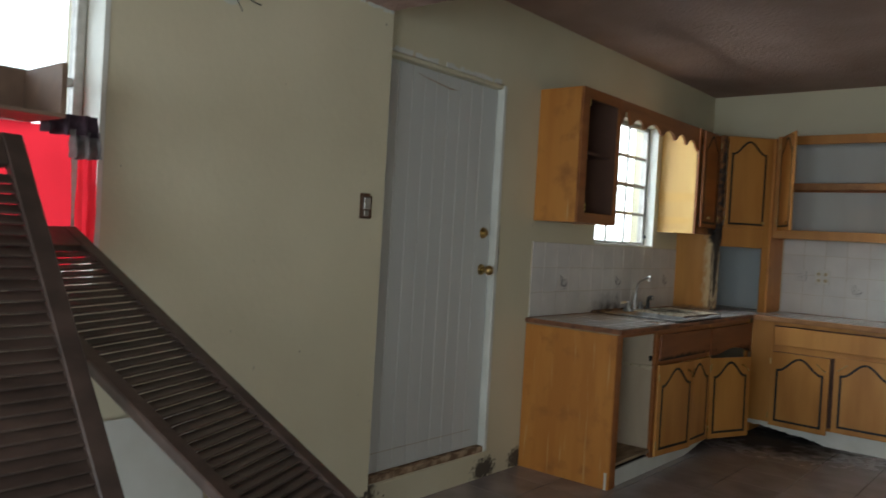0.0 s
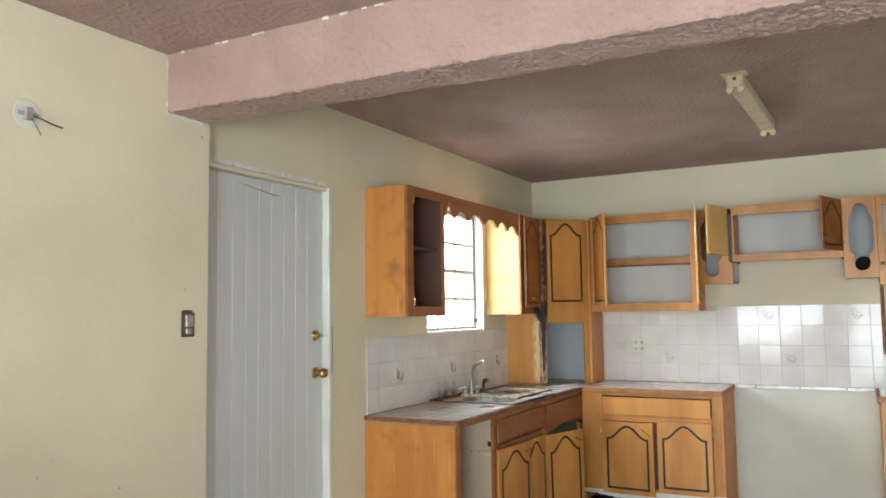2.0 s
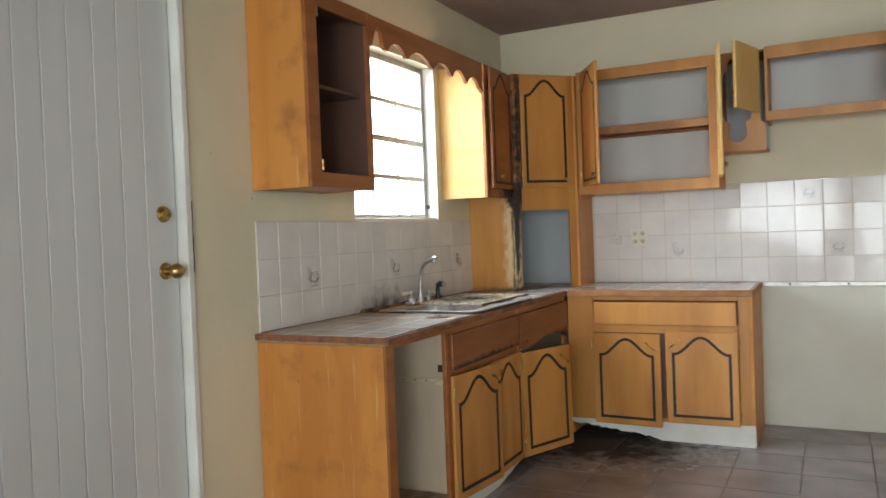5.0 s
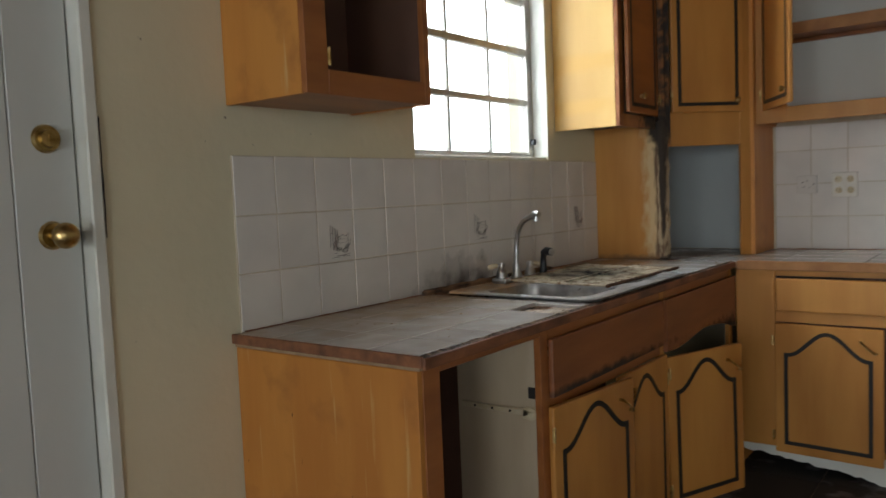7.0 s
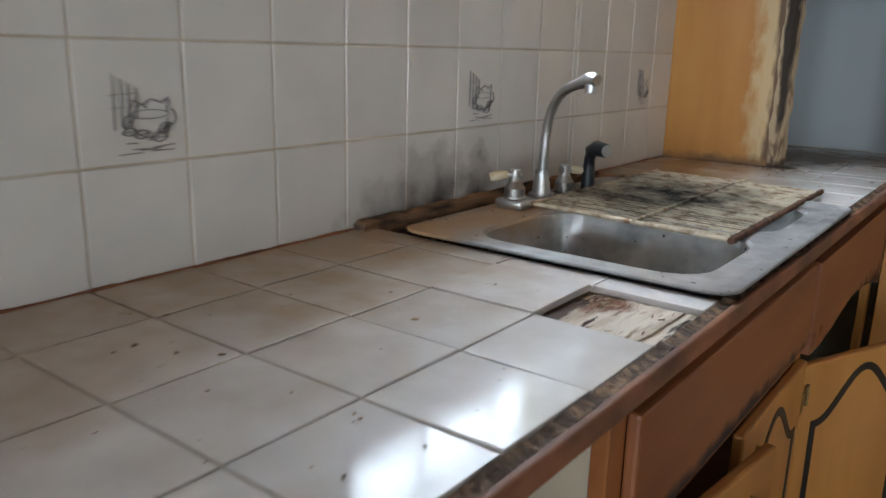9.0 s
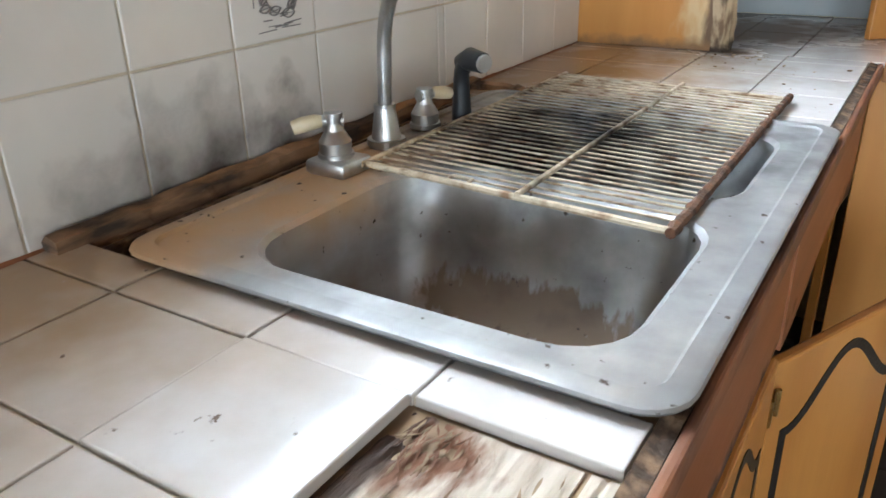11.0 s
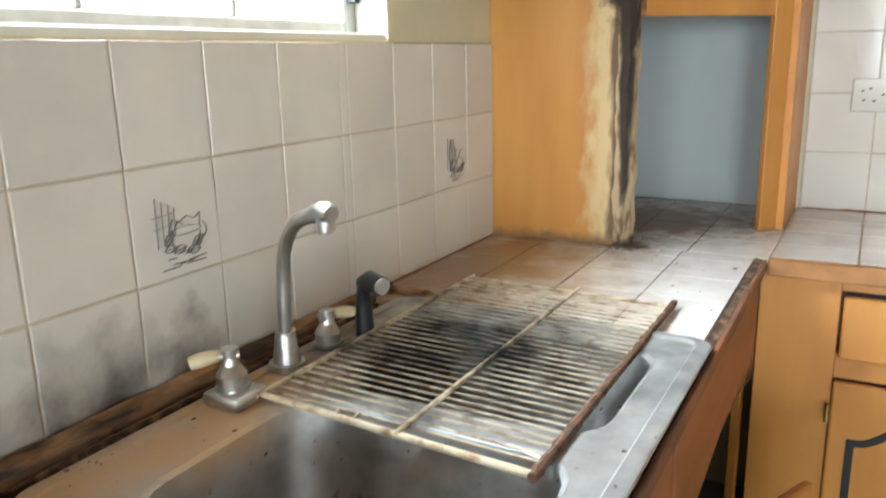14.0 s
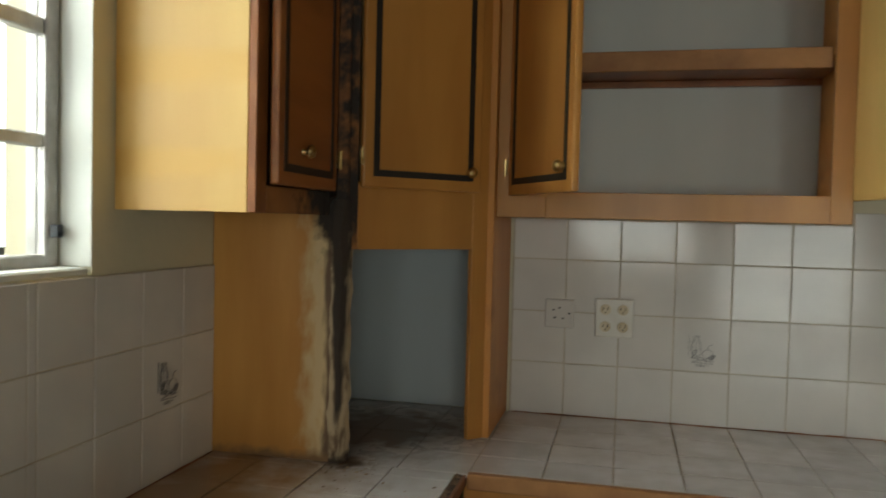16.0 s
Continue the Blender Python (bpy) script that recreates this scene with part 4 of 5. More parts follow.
part("return_board", boxes((1.556, 1.574, UY + 0.021, BACK - 0.001, 1.745, 2.35), bevel=0.001), SIDE, c)
# added boards shade the cut-out; the bluish back stands for shadowed wall
part("back_panel", boxes((1.5745, 1.8265, BACK - 0.007, BACK - 0.001, 1.762, 2.335)), BLUE, c)
part("bottom_panel", boxes((1.5745, 1.8265, UY + 0.021, BACK - 0.0075, 1.748, 1.760)), SIDE, c)
part("top_panel", boxes((1.5745, 1.8265, UY + 0.021, BACK - 0.0075, 2.337, 2.349)), INSIDE, c)
c = thing("fretwork_panel", "honey wood panel with a keyhole-shaped cut-out above the backsplash", "panel", (2.73, 2.55, 1.760), "fretwork panels")
part("board", slab([(2.617, 2.362), (2.617, 1.758), (2.840, 1.758), (2.840, 2.362)], [fretted(2.736, 1.812, 2.312, 0.165)], 0.018), WOOD, c, m=Matrix.Translation((0, UY + 0.002, 0)))
part("return_board", boxes((2.617, 2.635, UY + 0.021, BACK - 0.001, 1.758, 2.362), bevel=0.001), SIDE, c)

# same added box: bluish back for wall in shadow, boards that keep light out
part("back_panel", boxes((2.6355, 2.8415, BACK - 0.007, BACK - 0.001, 1.776, 2.345)), BLUE, c)
# near-black disc on the back, as wide as the keyhole's round foot
part("dark_disc", disc(bmesh.new(), Matrix.Translation((2.743, BACK - 0.0072, 1.876)) @ Matrix.Rotation(radians(90), 4, "X"), 0.058, 0.058, 0.002, 24), DARK, c, "dark round disc behind the foot of the cut-out")
part("bottom_panel", boxes((2.6355, 2.8415, UY + 0.021, BACK - 0.0075, 1.762, 1.774)), SIDE, c)
part("top_panel", boxes((2.6355, 2.8415, UY + 0.021, BACK - 0.0075, 2.347, 2.359)), INSIDE, c)
c = open_box("hood_cabinet", "short honey wood cabinet above the stove gap with both doors open", 1.8275, 2.616, UY, BACK - 0.001, 1.915, 2.360, "y", (), (SIDE, INSIDE, GREYBACK))
part("face_frame", boxes((1.8275, 1.845, UY, UY + 0.018, 1.915, 2.360), (2.560, 2.616, UY, UY + 0.018, 1.915, 2.360), (1.845, 2.560, UY, UY + 0.018, 1.915, 1.972), (1.845, 2.560, UY, UY + 0.018, 2.285, 2.360), bevel=0.0015), WOOD, c)
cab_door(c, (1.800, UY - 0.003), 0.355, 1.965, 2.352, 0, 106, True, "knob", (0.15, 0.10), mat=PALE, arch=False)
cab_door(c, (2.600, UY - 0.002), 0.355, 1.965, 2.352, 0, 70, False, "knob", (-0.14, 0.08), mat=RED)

c = open_box("wall_cabinet", "open honey wood wall cabinet above a framed recess", 2.842, 3.70, UY, BACK - 0.001, 1.705, 2.365, "y", (), (SIDE, INSIDE, GREYBACK))
part("face_frame", boxes((2.842, 2.882, UY, UY + 0.018, 1.705, 2.365), (3.65, 3.70, UY, UY + 0.018, 1.705, 2.365), (2.882, 3.65, UY, UY + 0.018, 1.705, 1.778), (2.882, 3.65, UY, UY + 0.018, 2.290, 2.365), bevel=0.0015), WOOD, c)
knob(c, 2.862, 1.86, Matrix.Translation((0, UY, 0)))
recess = thing("recess_frame", "dark wood edging round a plain recess under the cabinet", "trim", (3.25, BACK, 1.19))
part("edging", boxes((2.843, 2.868, BACK - 0.034, BACK - 0.0105, 1.20, 1.704), bevel=0.006), NOSING, recess)
part("edging", boxes((2.843, 3.70, BACK - 0.034, BACK - 0.0105, 1.178, 1.1995), bevel=0.006), NOSING, recess)

# ---- worktop ----
rotstrip = material("rotten brown strip", (0.30, 0.17, 0.085), 0.85, other=(0.055, 0.035, 0.022), scale=24, stretch=(1, 0.35, 1.6), bump=1.0, bump_scale=60, lo=0.42, hi=0.62)
SINKHOLE = (0.034, 0.608, 0.850, 1.590)
c = thing("worktop", "tiled worktop with worn brown wooden edging, tiles missing by the sink", "worktop", (0.3, 1.2, 0.884))


def plate(cells, z0, z1):
    bm = bmesh.new()
    for x0, x1, y0, y1 in cells:
        block(bm, x0, x1, y0, y1, z0, z1)
    return bm


hx0, hx1, hy0, hy1 = SINKHOLE
FRONT = 2.190
for cell in ((0.003, 0.632, 0.002, 0.823), (0.003, hx0, hy0, hy1), (hx1, 0.632, hy0, hy1), (0.003, 0.632, hy1, BACK - 0.002), (0.632, 1.738, FRONT + 0.022, BACK - 0.002)):
    part("board", plate([cell], 0.886, 0.9105), PLY, c)
for cell in ((0.012, 0.47, 0.004, 0.822), (0.47, 0.630, 0.004, 0.61), (0.47, 0.630, 0.772, 0.822), (0.012, 0.630, hy1 + 0.006, BACK - 0.010), (0.632, 1.737, FRONT + 0.024, BACK - 0.010)):
    part("grout_bed", plate([cell], 0.9106, 0.9172), PALEGROUT, c)
part("edging", boxes((0.6472, 0.657, -0.008, FRONT, 0.892, 0.9190), bevel=0.003, seg=2), NOSING, c, "chipped brown wooden edging")
bm = bmesh.new()
rings = []
for i in range(300):
    y = -0.006 + i * (FRONT + 0.006) / 299
    f = 0.0035 * noise.noise((y * 22, 0, 5)) + 0.0025 * noise.noise((y * 70, 0, 2))
    rings.append([bm.verts.new(p) for p in ((0.6322, y, 0.905), (0.6322 + 0.3 * f, y, 0.9205 + f), (0.640, y, 0.9175 + 1.3 * f), (0.6468, y, 0.9170 + f), (0.6468, y, 0.905))])
for p, q in zip(rings, rings[1:]):
    for k in range(4):
        bm.faces.new((p[k], p[k + 1], q[k + 1], q[k]))
part("crumbling_strip", bm, CRUMBLE, c, "dark crumbling strip beside the tiles")
part("edging", boxes((0.003, 0.6468, -0.010, 0.0015, 0.895, 0.922), bevel=0.004, seg=2), NOSING, c)
part("edging", boxes((0.6575, 1.738, FRONT, FRONT + 0.0215, 0.882, 0.9215), bevel=0.004, seg=2), EDGE, c, "brown wooden edging")
part("edging", boxes((1.7385, 1.757, FRONT, BACK - 0.002, 0.882, 0.9215), bevel=0.003), EDGE, c)
bm = bmesh.new()
rings = []
for i in range(60):
    y = 0.79 + i * 0.86 / 59
    r = [0.004 * noise.noise((y * 18, k * 4.0, 7)) + 0.003 * noise.noise((y * 60, k * 4.0, 3)) for k in range(5)]
    rings.append([bm.verts.new((x + r[k], y, z + r[k])) for k, (x, z) in enumerate(((0.0095, 0.912), (0.0095, 0.931), (0.018, 0.939), (0.034, 0.934), (0.033, 0.912)))])
for a, b in zip(rings, rings[1:]):
    for k in range(5):
        bm.faces.new((a[k], a[(k + 1) % 5], b[(k + 1) % 5], b[k]))
bm.faces.new(rings[0]), bm.faces.new(rings[-1])
part("rotten_strip", bm, rotstrip, c, "rotten wood strip along the wall")
bm = bmesh.new()
corner = [Vector((0.022 + 0.128 * k / 16, 1.622 + 0.018 * math.sin(math.pi * k / 16), 0.926 - 0.003 * k / 16 + 0.003 * noise.noise((k * 1.7, 1, 2)))) for k in range(17)]
tube(bm, corner, [0.0105 + 0.004 * noise.noise((k * 0.9, 1, 6)) for k in range(17)], 7, 0.8)
part("rotten_strip", bm, rotstrip, c, "rotten wood strip round the sink corner")
# dark upright board filling the gap between wall strip and sink
part("dark_rail", boxes((0.0342, 0.040, 0.80, 1.63, 0.82, 0.9115), bevel=0.002), CRUMBLE, c, "dark upright board below the strip")
worktop = c
c = thing("worktop", "tiled worktop with brown wooden edging on the end cabinet", "worktop", (3.2, 2.5, 0.884))
part("board", boxes((2.80, 3.68, FRONT + 0.022, BACK - 0.002, 0.886, 0.9105)), PLY, c)
part("edging", boxes((2.775, 3.70, FRONT, FRONT + 0.0215, 0.882, 0.9215), bevel=0.004, seg=2), EDGE, c)
part("edging", boxes((2.775, 2.7945, FRONT + 0.022, BACK - 0.002, 0.872, 0.9215), bevel=0.003), NOSING, c)
worktop_end = c
part("grout_bed", boxes((2.797, 3.68, FRONT + 0.024, BACK - 0.010, 0.9106, 0.9172)), PALEGROUT, worktop_end)
structure("wall_panel", boxes((1.760, 2.790, BACK - 0.003, BACK - 0.0004, 0.0, 0.891)), PALEPAINT, "paler painted patch of wall in the stove gap")
rail = tagged(part("wall_rail", boxes((1.76, 2.772, BACK - 0.012, BACK - 0.001, 0.892, 0.922), bevel=0.003), ALU), "grey metal strip along the stove gap", "trim")
for x in (1.92, 2.25, 2.58):
    part("screw", disc(bmesh.new(), Matrix.Translation((x, BACK - 0.012, 0.907)) @ Matrix.Rotation(radians(90), 4, "X"), 0.008, 0.006, 0.004, 10), PLASTIC, rail)

# ---- sink ----
def rloop(cx, cy, w, d, z, r, n=6):
    return [(x, y, z) for x, y in rounded(cx, cy, w, d, n, r)]


def loft(bm, loops, close_first=False):
    rows = [[bm.verts.new(p) for p in loop] for loop in loops]
    for a, b in zip(rows, rows[1:]):
        for k in range(len(a)):
            bm.faces.new((a[k], a[(k + 1) % len(a)], b[(k + 1) % len(a)], b[k]))
    return rows


sink = thing("sink", "dirty double-bowl stainless steel sink, lifted off the worktop", "sink", (0.35, 1.22, TOP))
SX0, SX1, SY0, SY1 = 0.088, 0.651, 0.814, 1.604
cx, cy = (SX0 + SX1) / 2, (SY0 + SY1) / 2
bowls = [(0.394, 1.016, 0.378, 0.290, 0.045), (0.394, 1.372, 0.378, 0.296, 0.0)]
bm = bmesh.new()
w, d = SX1 - SX0, SY1 - SY0
rz = TOP + 0.013
outer = loft(bm, [rloop(cx, cy, w - 0.003, d - 0.003, rz - 0.0065, 0.038), rloop(cx, cy, w, d, rz - 0.004, 0.040), rloop(cx, cy, w - 0.003, d - 0.003, rz - 0.0015, 0.039), rloop(cx, cy, w - 0.010, d - 0.010, rz - 0.0005, 0.036), rloop(cx, cy, w - 0.012, d - 0.012, rz - 0.0004, 0.035), rloop(cx, cy, w - 0.042, d - 0.042, rz + 0.0005, 0.026), rloop(cx, cy, w - 0.044, d - 0.044, rz + 0.0004, 0.025), rloop(cx, cy, w - 0.050, d - 0.050, rz - 0.0028, 0.022), rloop(cx, cy, w - 0.052, d - 0.052, rz - 0.003, 0.021)])[-1]
rims = []
for bx, by, bw, bd, dy in bowls:
    rims.append([bm.verts.new(p) for p in rloop(bx, by, bw + 0.016, bd + 0.016, rz - 0.003, 0.068)])
edges = []
for loop in (outer, *rims):
    for a, b in zip(loop, loop[1:] + loop[:1]):
        edges.append(bm.edges.get((a, b)) or bm.edges.new((a, b)))
bmesh.ops.triangle_fill(bm, use_beauty=True, use_dissolve=False, edges=edges)
part("rim", bm, STEEL, sink, "dull scratched steel rim", smooth=True)
for bx, by, bw, bd, dy in bowls:
    bm = bmesh.new()
    loops = [rloop(bx, by, bw + 0.016, bd + 0.016, rz - 0.003, 0.068), rloop(bx, by, bw + 0.004, bd + 0.004, rz - 0.008, 0.064), rloop(bx, by, bw, bd, rz - 0.02, 0.062)]
    loops += [rloop(bx, by, bw - 0.016, bd - 0.016, rz - 0.085, 0.062), rloop(bx, by, bw - 0.030, bd - 0.030, rz - 0.128, 0.062), rloop(bx, by, bw - 0.050, bd - 0.050, rz - 0.155, 0.060), rloop(bx, by, bw - 0.074, bd - 0.074, rz - 0.171, 0.056), rloop(bx, by, bw - 0.100, bd - 0.100, rz - 0.181, 0.05), rloop(bx - 0.02, by + dy, 0.098, 0.098, rz - 0.184, 0.0489), rloop(bx - 0.02, by + dy, 0.094, 0.094, rz - 0.188, 0.0469), rloop(bx - 0.02, by + dy, 0.084, 0.084, rz - 0.190, 0.0419), rloop(bx - 0.02, by + dy, 0.078, 0.078, rz - 0.24, 0.0389)]
    rows = loft(bm, loops)
    bm.faces.new(rows[-1])
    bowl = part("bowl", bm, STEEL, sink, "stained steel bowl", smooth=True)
    part("drain", disc(bmesh.new(), Matrix.Translation((bx - 0.02, by + dy, rz - 0.2395)), 0.038, 0.038, 0.006, 20), DARK, bowl, "open dark drain hole")
# grit at the bottom of the near bowl
bm = bmesh.new()
for k in range(190):
    a, r = random.random() * 6.28, 0.065 + 0.075 * random.random()
    s = 0.0012 + 0.0035 * random.random() ** 2
    bmesh.ops.create_icosphere(bm, subdivisions=1, radius=s, matrix=Matrix.Translation((0.394 + r * math.cos(a), 1.016 + r * math.sin(a) * 0.66, rz - 0.183 + s * 0.6)) @ Matrix.Diagonal((1, 1.3, 0.6, 1)))
tagged(part("debris", bm, INSIDE), "dark crumbs of dirt in the sink bowl", "debris", kind="stuff")

# ---- taps ----
taps = thing("faucet", "old chrome kitchen faucet with tall spout and ivory levers", "faucet", (0.11, 1.24, rz))
bx, by = 0.123, 1.230
arm = Vector((0.121, -0.050, 0)).normalized()
rise = [(0.0, 0.045), (0.002, 0.070), (0.004, 0.100), (0.006, 0.125), (0.009, 0.148), (0.015, 0.170), (0.025, 0.190), (0.039, 0.207), (0.056, 0.220), (0.075, 0.2285), (0.095, 0.2345), (0.108, 0.238), (0.124, 0.243), (0.140, 0.2455), (0.150, 0.2445)]
pts = [Vector((bx, by, rz + v)) + arm * u for u, v in rise]
part("spout", tube(bmesh.new(), pts, [0.0098] * (len(pts) - 5) + [0.0102, 0.0118, 0.0138, 0.0138, 0.0105], 16), CHROME, taps, "curved dull chrome spout", smooth=True)
tip = Vector((bx, by, rz + 0.222)) + arm * 0.134
part("aerator", disc(disc(bmesh.new(), Matrix.Translation(tip), 0.0120, 0.0125, 0.020, 16), Matrix.Translation(tip - Vector((0, 0, 0.003))), 0.0105, 0.0115, 0.003, 16), CHROME, taps, smooth=True)
collar = disc(bmesh.new(), Matrix.Translation((bx, by, rz - 0.002)), 0.027, 0.026, 0.010, 20)
for r0, r1, z, h in ((0.0205, 0.0195, 0.008, 0.006), (0.0195, 0.0140, 0.014, 0.036), (0.0150, 0.0150, 0.050, 0.005)):
    disc(collar, Matrix.Translation((bx, by, rz + z)), r0, r1, h, 20)
part("spout_base", collar, CHROME, taps, smooth=True)
for y, x, turn, foot in ((1.112, 0.132, 205, True), (1.326, 0.124, 62, False)):
    bm = bmesh.new()
    if foot:
        block(bm, x - 0.028, x + 0.034, y - 0.030, y + 0.030, rz - 0.004, rz + 0.016, bevel=0.006, seg=2)
    z = rz + (0.014 if foot else 0.0)
    for r0, r1, dz, h in ((0.0225, 0.0225, 0.0, 0.007), (0.0200, 0.0205, 0.007, 0.014), (0.0205, 0.0120, 0.021, 0.014), (0.0120, 0.0095, 0.035, 0.010), (0.0115, 0.0115, 0.045, 0.012)):
        disc(bm, Matrix.Translation((x, y, z + dz)), r0, r1, h, 18)
    a = radians(turn)
    v = Vector((math.cos(a) * 0.5, math.sin(a), 0)).normalized()
    p = Vector((x, y, z + 0.047))
    tube(bm, [p - v * 0.012, p + v * 0.016], [0.0085, 0.0075], 10)
    base = part("tap", bm, CHROME, taps, "chrome tap body", smooth=True)
    part("lever", tube(bmesh.new(), [p + v * 0.014, p + v * 0.022, p + v * 0.038 - Vector((0, 0, 0.003)), p + v * 0.050 - Vector((0, 0, 0.006))], [0.0075, 0.0092, 0.0100, 0.0085], 10), IVORY, base, "yellowed ivory plastic lever", smooth=True)
spray = thing("sink_sprayer", "black plastic sink sprayer standing beside the faucet", "sprayer", (0.146, 1.394, rz))
part("grip", tube(bmesh.new(), [(0.146, 1.394, rz - 0.002), (0.146, 1.394, rz + 0.05), (0.148, 1.392, rz + 0.07), (0.158, 1.386, rz + 0.086)], [0.016, 0.013, 0.012, 0.013], 12), PLASTIC, spray, smooth=True)
part("head", tube(bmesh.new(), [(0.146, 1.392, rz + 0.084), (0.168, 1.384, rz + 0.092), (0.194, 1.374, rz + 0.090)], [0.012, 0.017, 0.015], 12), PLASTIC, spray, smooth=True)
part("nozzle", tube(bmesh.new(), [(0.194, 1.374, rz + 0.090), (0.199, 1.372, rz + 0.0895)], 0.013, 12), ALU, spray, "grey nozzle ring")

# ---- oven rack on the sink ----
rack = thing("oven_rack", "burnt and rusty cream enamel oven rack lying across the sink", "oven rack", (0.35, 1.44, rz))
RX0, RX1, RY0, RY1, RZ = 0.165, 0.555, 1.124, 1.740, rz + 0.0065
yaw = Matrix.Translation((RX0, RY0, RZ)) @ Matrix.Rotation(radians(0.3), 4, "Z") @ Matrix.Rotation(radians(0.7), 4, "Y") @ Matrix.Rotation(radians(-0.4), 4, "X") @ Matrix.Translation((-RX0, -RY0, -RZ))


def rod(points, r, mat, name, label=""):
    return part(name, tube(bmesh.new(), [yaw @ Vector(p) for p in points], r, 8), mat, rack, label, smooth=True)


rod([(RX0 - 0.004, RY0 + 0.004, RZ), (RX1 + 0.004, RY0 - 0.018, RZ)], 0.0045, ENAMEL, "frame_bar", "cream enamel end bar")
rod([(RX0, RY1, RZ), (RX1, RY1, RZ)], 0.004, ENAMEL, "frame_bar")
rod([(RX0, RY0 - 0.006, RZ + 0.001), (RX0, RY1 + 0.012, RZ + 0.001)], 0.0042, ENAMEL, "frame_bar")
rod([(RX1 + 0.0016 * noise.noise((k * 1.3, 2, 0)), RY0 - 0.024 + k * (RY1 - RY0 + 0.046) / 70, RZ + 0.0016 * noise.noise((k * 1.1, 7, 0))) for k in range(71)], [0.0060 + 0.0030 * max(-0.5, noise.noise((k * 0.8, 4, 1))) + (0.0022 * abs(noise.noise((k * 2.3, 1, 1))) if k < 34 else 0) for k in range(71)], RUST, "frame_bar", "rust-eaten side bar")
rod([((RX0 + RX1) / 2 + 0.022, RY0 - 0.012, RZ + 0.004), ((RX0 + RX1) / 2 + 0.022, RY1 + 0.014, RZ + 0.004)], 0.0036, ENAMEL, "cross_bar", "rusty middle bar")
rod([(0.285, RY0 - 0.001, RZ), (0.285, RY0 + 0.014, RZ + 0.001), (0.312, RY0 + 0.014, RZ + 0.001), (0.312, RY0 - 0.001, RZ)], 0.0028, ENAMEL, "stop_loop")
wire = rod([(RX0 + 0.002, RY0 + 0.019, RZ), (RX1 - 0.002, RY0 + 0.010, RZ)], 0.0016, ENAMEL, "wire")
for k in range(1, 33):
    o = wire.copy()
    scene.collection.objects.link(o)
    o.matrix_basis = Matrix.Translation((0.0, k * 0.0184 + 0.0016 * noise.noise((k * 1.7, 0, 0)), 0.0008 * noise.noise((k * 2.3, 5, 0)))) @ Matrix.Rotation(0.004 * noise.noise((k * 3.1, 9, 0)), 4, "Z")

# ---- fittings ----
lampf = thing("ceiling_light", "yellowed fluorescent batten without tubes on the ceiling", "ceiling light", (2.235, 0.85, 2.765))
batten = material("yellowed white enamel", (0.62, 0.57, 0.40), 0.45, other=(0.48, 0.41, 0.26), scale=14, bump=0.1)
part("body", boxes((2.204, 2.292, 0.20, 1.40, 2.700, 2.764), (2.212, 2.284, 0.199, 0.2005, 2.690, 2.760), bevel=0.006), batten, lampf)
part("screw", disc(bmesh.new(), Matrix.Translation((2.248, 0.199, 2.735)) @ Matrix.Rotation(radians(90), 4, "X"), 0.009, 0.007, 0.004, 12), DARK, lampf)
part("end_plate", boxes((2.185, 2.311, 0.17, 0.25, 2.757, 2.7645), bevel=0.002), batten, lampf)
for y in (0.205, 1.385):
    bm = boxes((2.206, 2.290, y, y + 0.03, 2.690, 2.716), bevel=0.006, seg=2)
    for x in (2.220, 2.276):
        disc(bm, Matrix.Translation((x, y, 2.682)) @ Matrix.Rotation(radians(-90), 4, "X"), 0.018, 0.018, 0.03, 16)
    part("lamp_holder", bm, IVORY, lampf, "cream lamp holder")
part("cable", tube(bmesh.new(), [(2.24, 1.418, 2.69), (2.24, 1.436, 2.682), (2.244, 1.440, 2.668)], 0.005, 8), PLASTIC, lampf)
lampf.matrix_basis = Matrix.Translation((2.195, 0.2, 0)) @ Matrix.Rotation(radians(-2.0), 4, "Z") @ Matrix.Translation((-2.248, -0.2, 0)) @ lampf.matrix_basis

sw = thing("switch_box", "open wall switch box with its cover missing and wires showing", "switch", (LIVING, -1.498, 1.51))
part("box", boxes((LIVING, LIVING + 0.006, -1.535, -1.530, 1.452, 1.568), (LIVING, LIVING + 0.006, -1.467, -1.462, 1.456, 1.560), (LIVING, LIVING + 0.006, -1.530, -1.467, 1.452, 1.459), (LIVING, LIVING + 0.009, -1.527, -1.478, 1.556, 1.570), bevel=0.001), RUST, sw, "corroded metal box rim")
part("cavity", boxes((LIVING, LIVING + 0.002, -1.5299, -1.4671, 1.4591, 1.5559)), BOXWOOD, sw)
part("switch", boxes((LIVING + 0.002, LIVING + 0.014, -1.516, -1.474, 1.496, 1.550), (LIVING + 0.002, LIVING + 0.012, -1.512, -1.482, 1.464, 1.490), bevel=0.003), ALU, sw, "loose metal switch")
wl = thing("wall_light_box", "bare wall lamp bracket with loose wires", "wall light", (LIVING, -2.273, 2.287))
part("plate", disc(bmesh.new(), Matrix.Translation((LIVING, -2.273, 2.287)) @ Matrix.Rotation(radians(90), 4, "Y"), 0.055, 0.05, 0.002, 22), PALEPAINT, wl, "pale round patch")
part("bracket", boxes((LIVING + 0.003, LIVING + 0.010, -2.315, -2.231, 2.278, 2.294), (LIVING + 0.003, LIVING + 0.022, -2.290, -2.262, 2.262, 2.31), bevel=0.003), ALU, wl, "grey metal bracket")
part("wire", tube(bmesh.new(), [(LIVING + 0.02, -2.262, 2.28), (LIVING + 0.05, -2.235, 2.262), (LIVING + 0.055, -2.20, 2.252), (LIVING + 0.05, -2.165, 2.25)], 0.003, 6), PLASTIC, wl, "black loose wire")
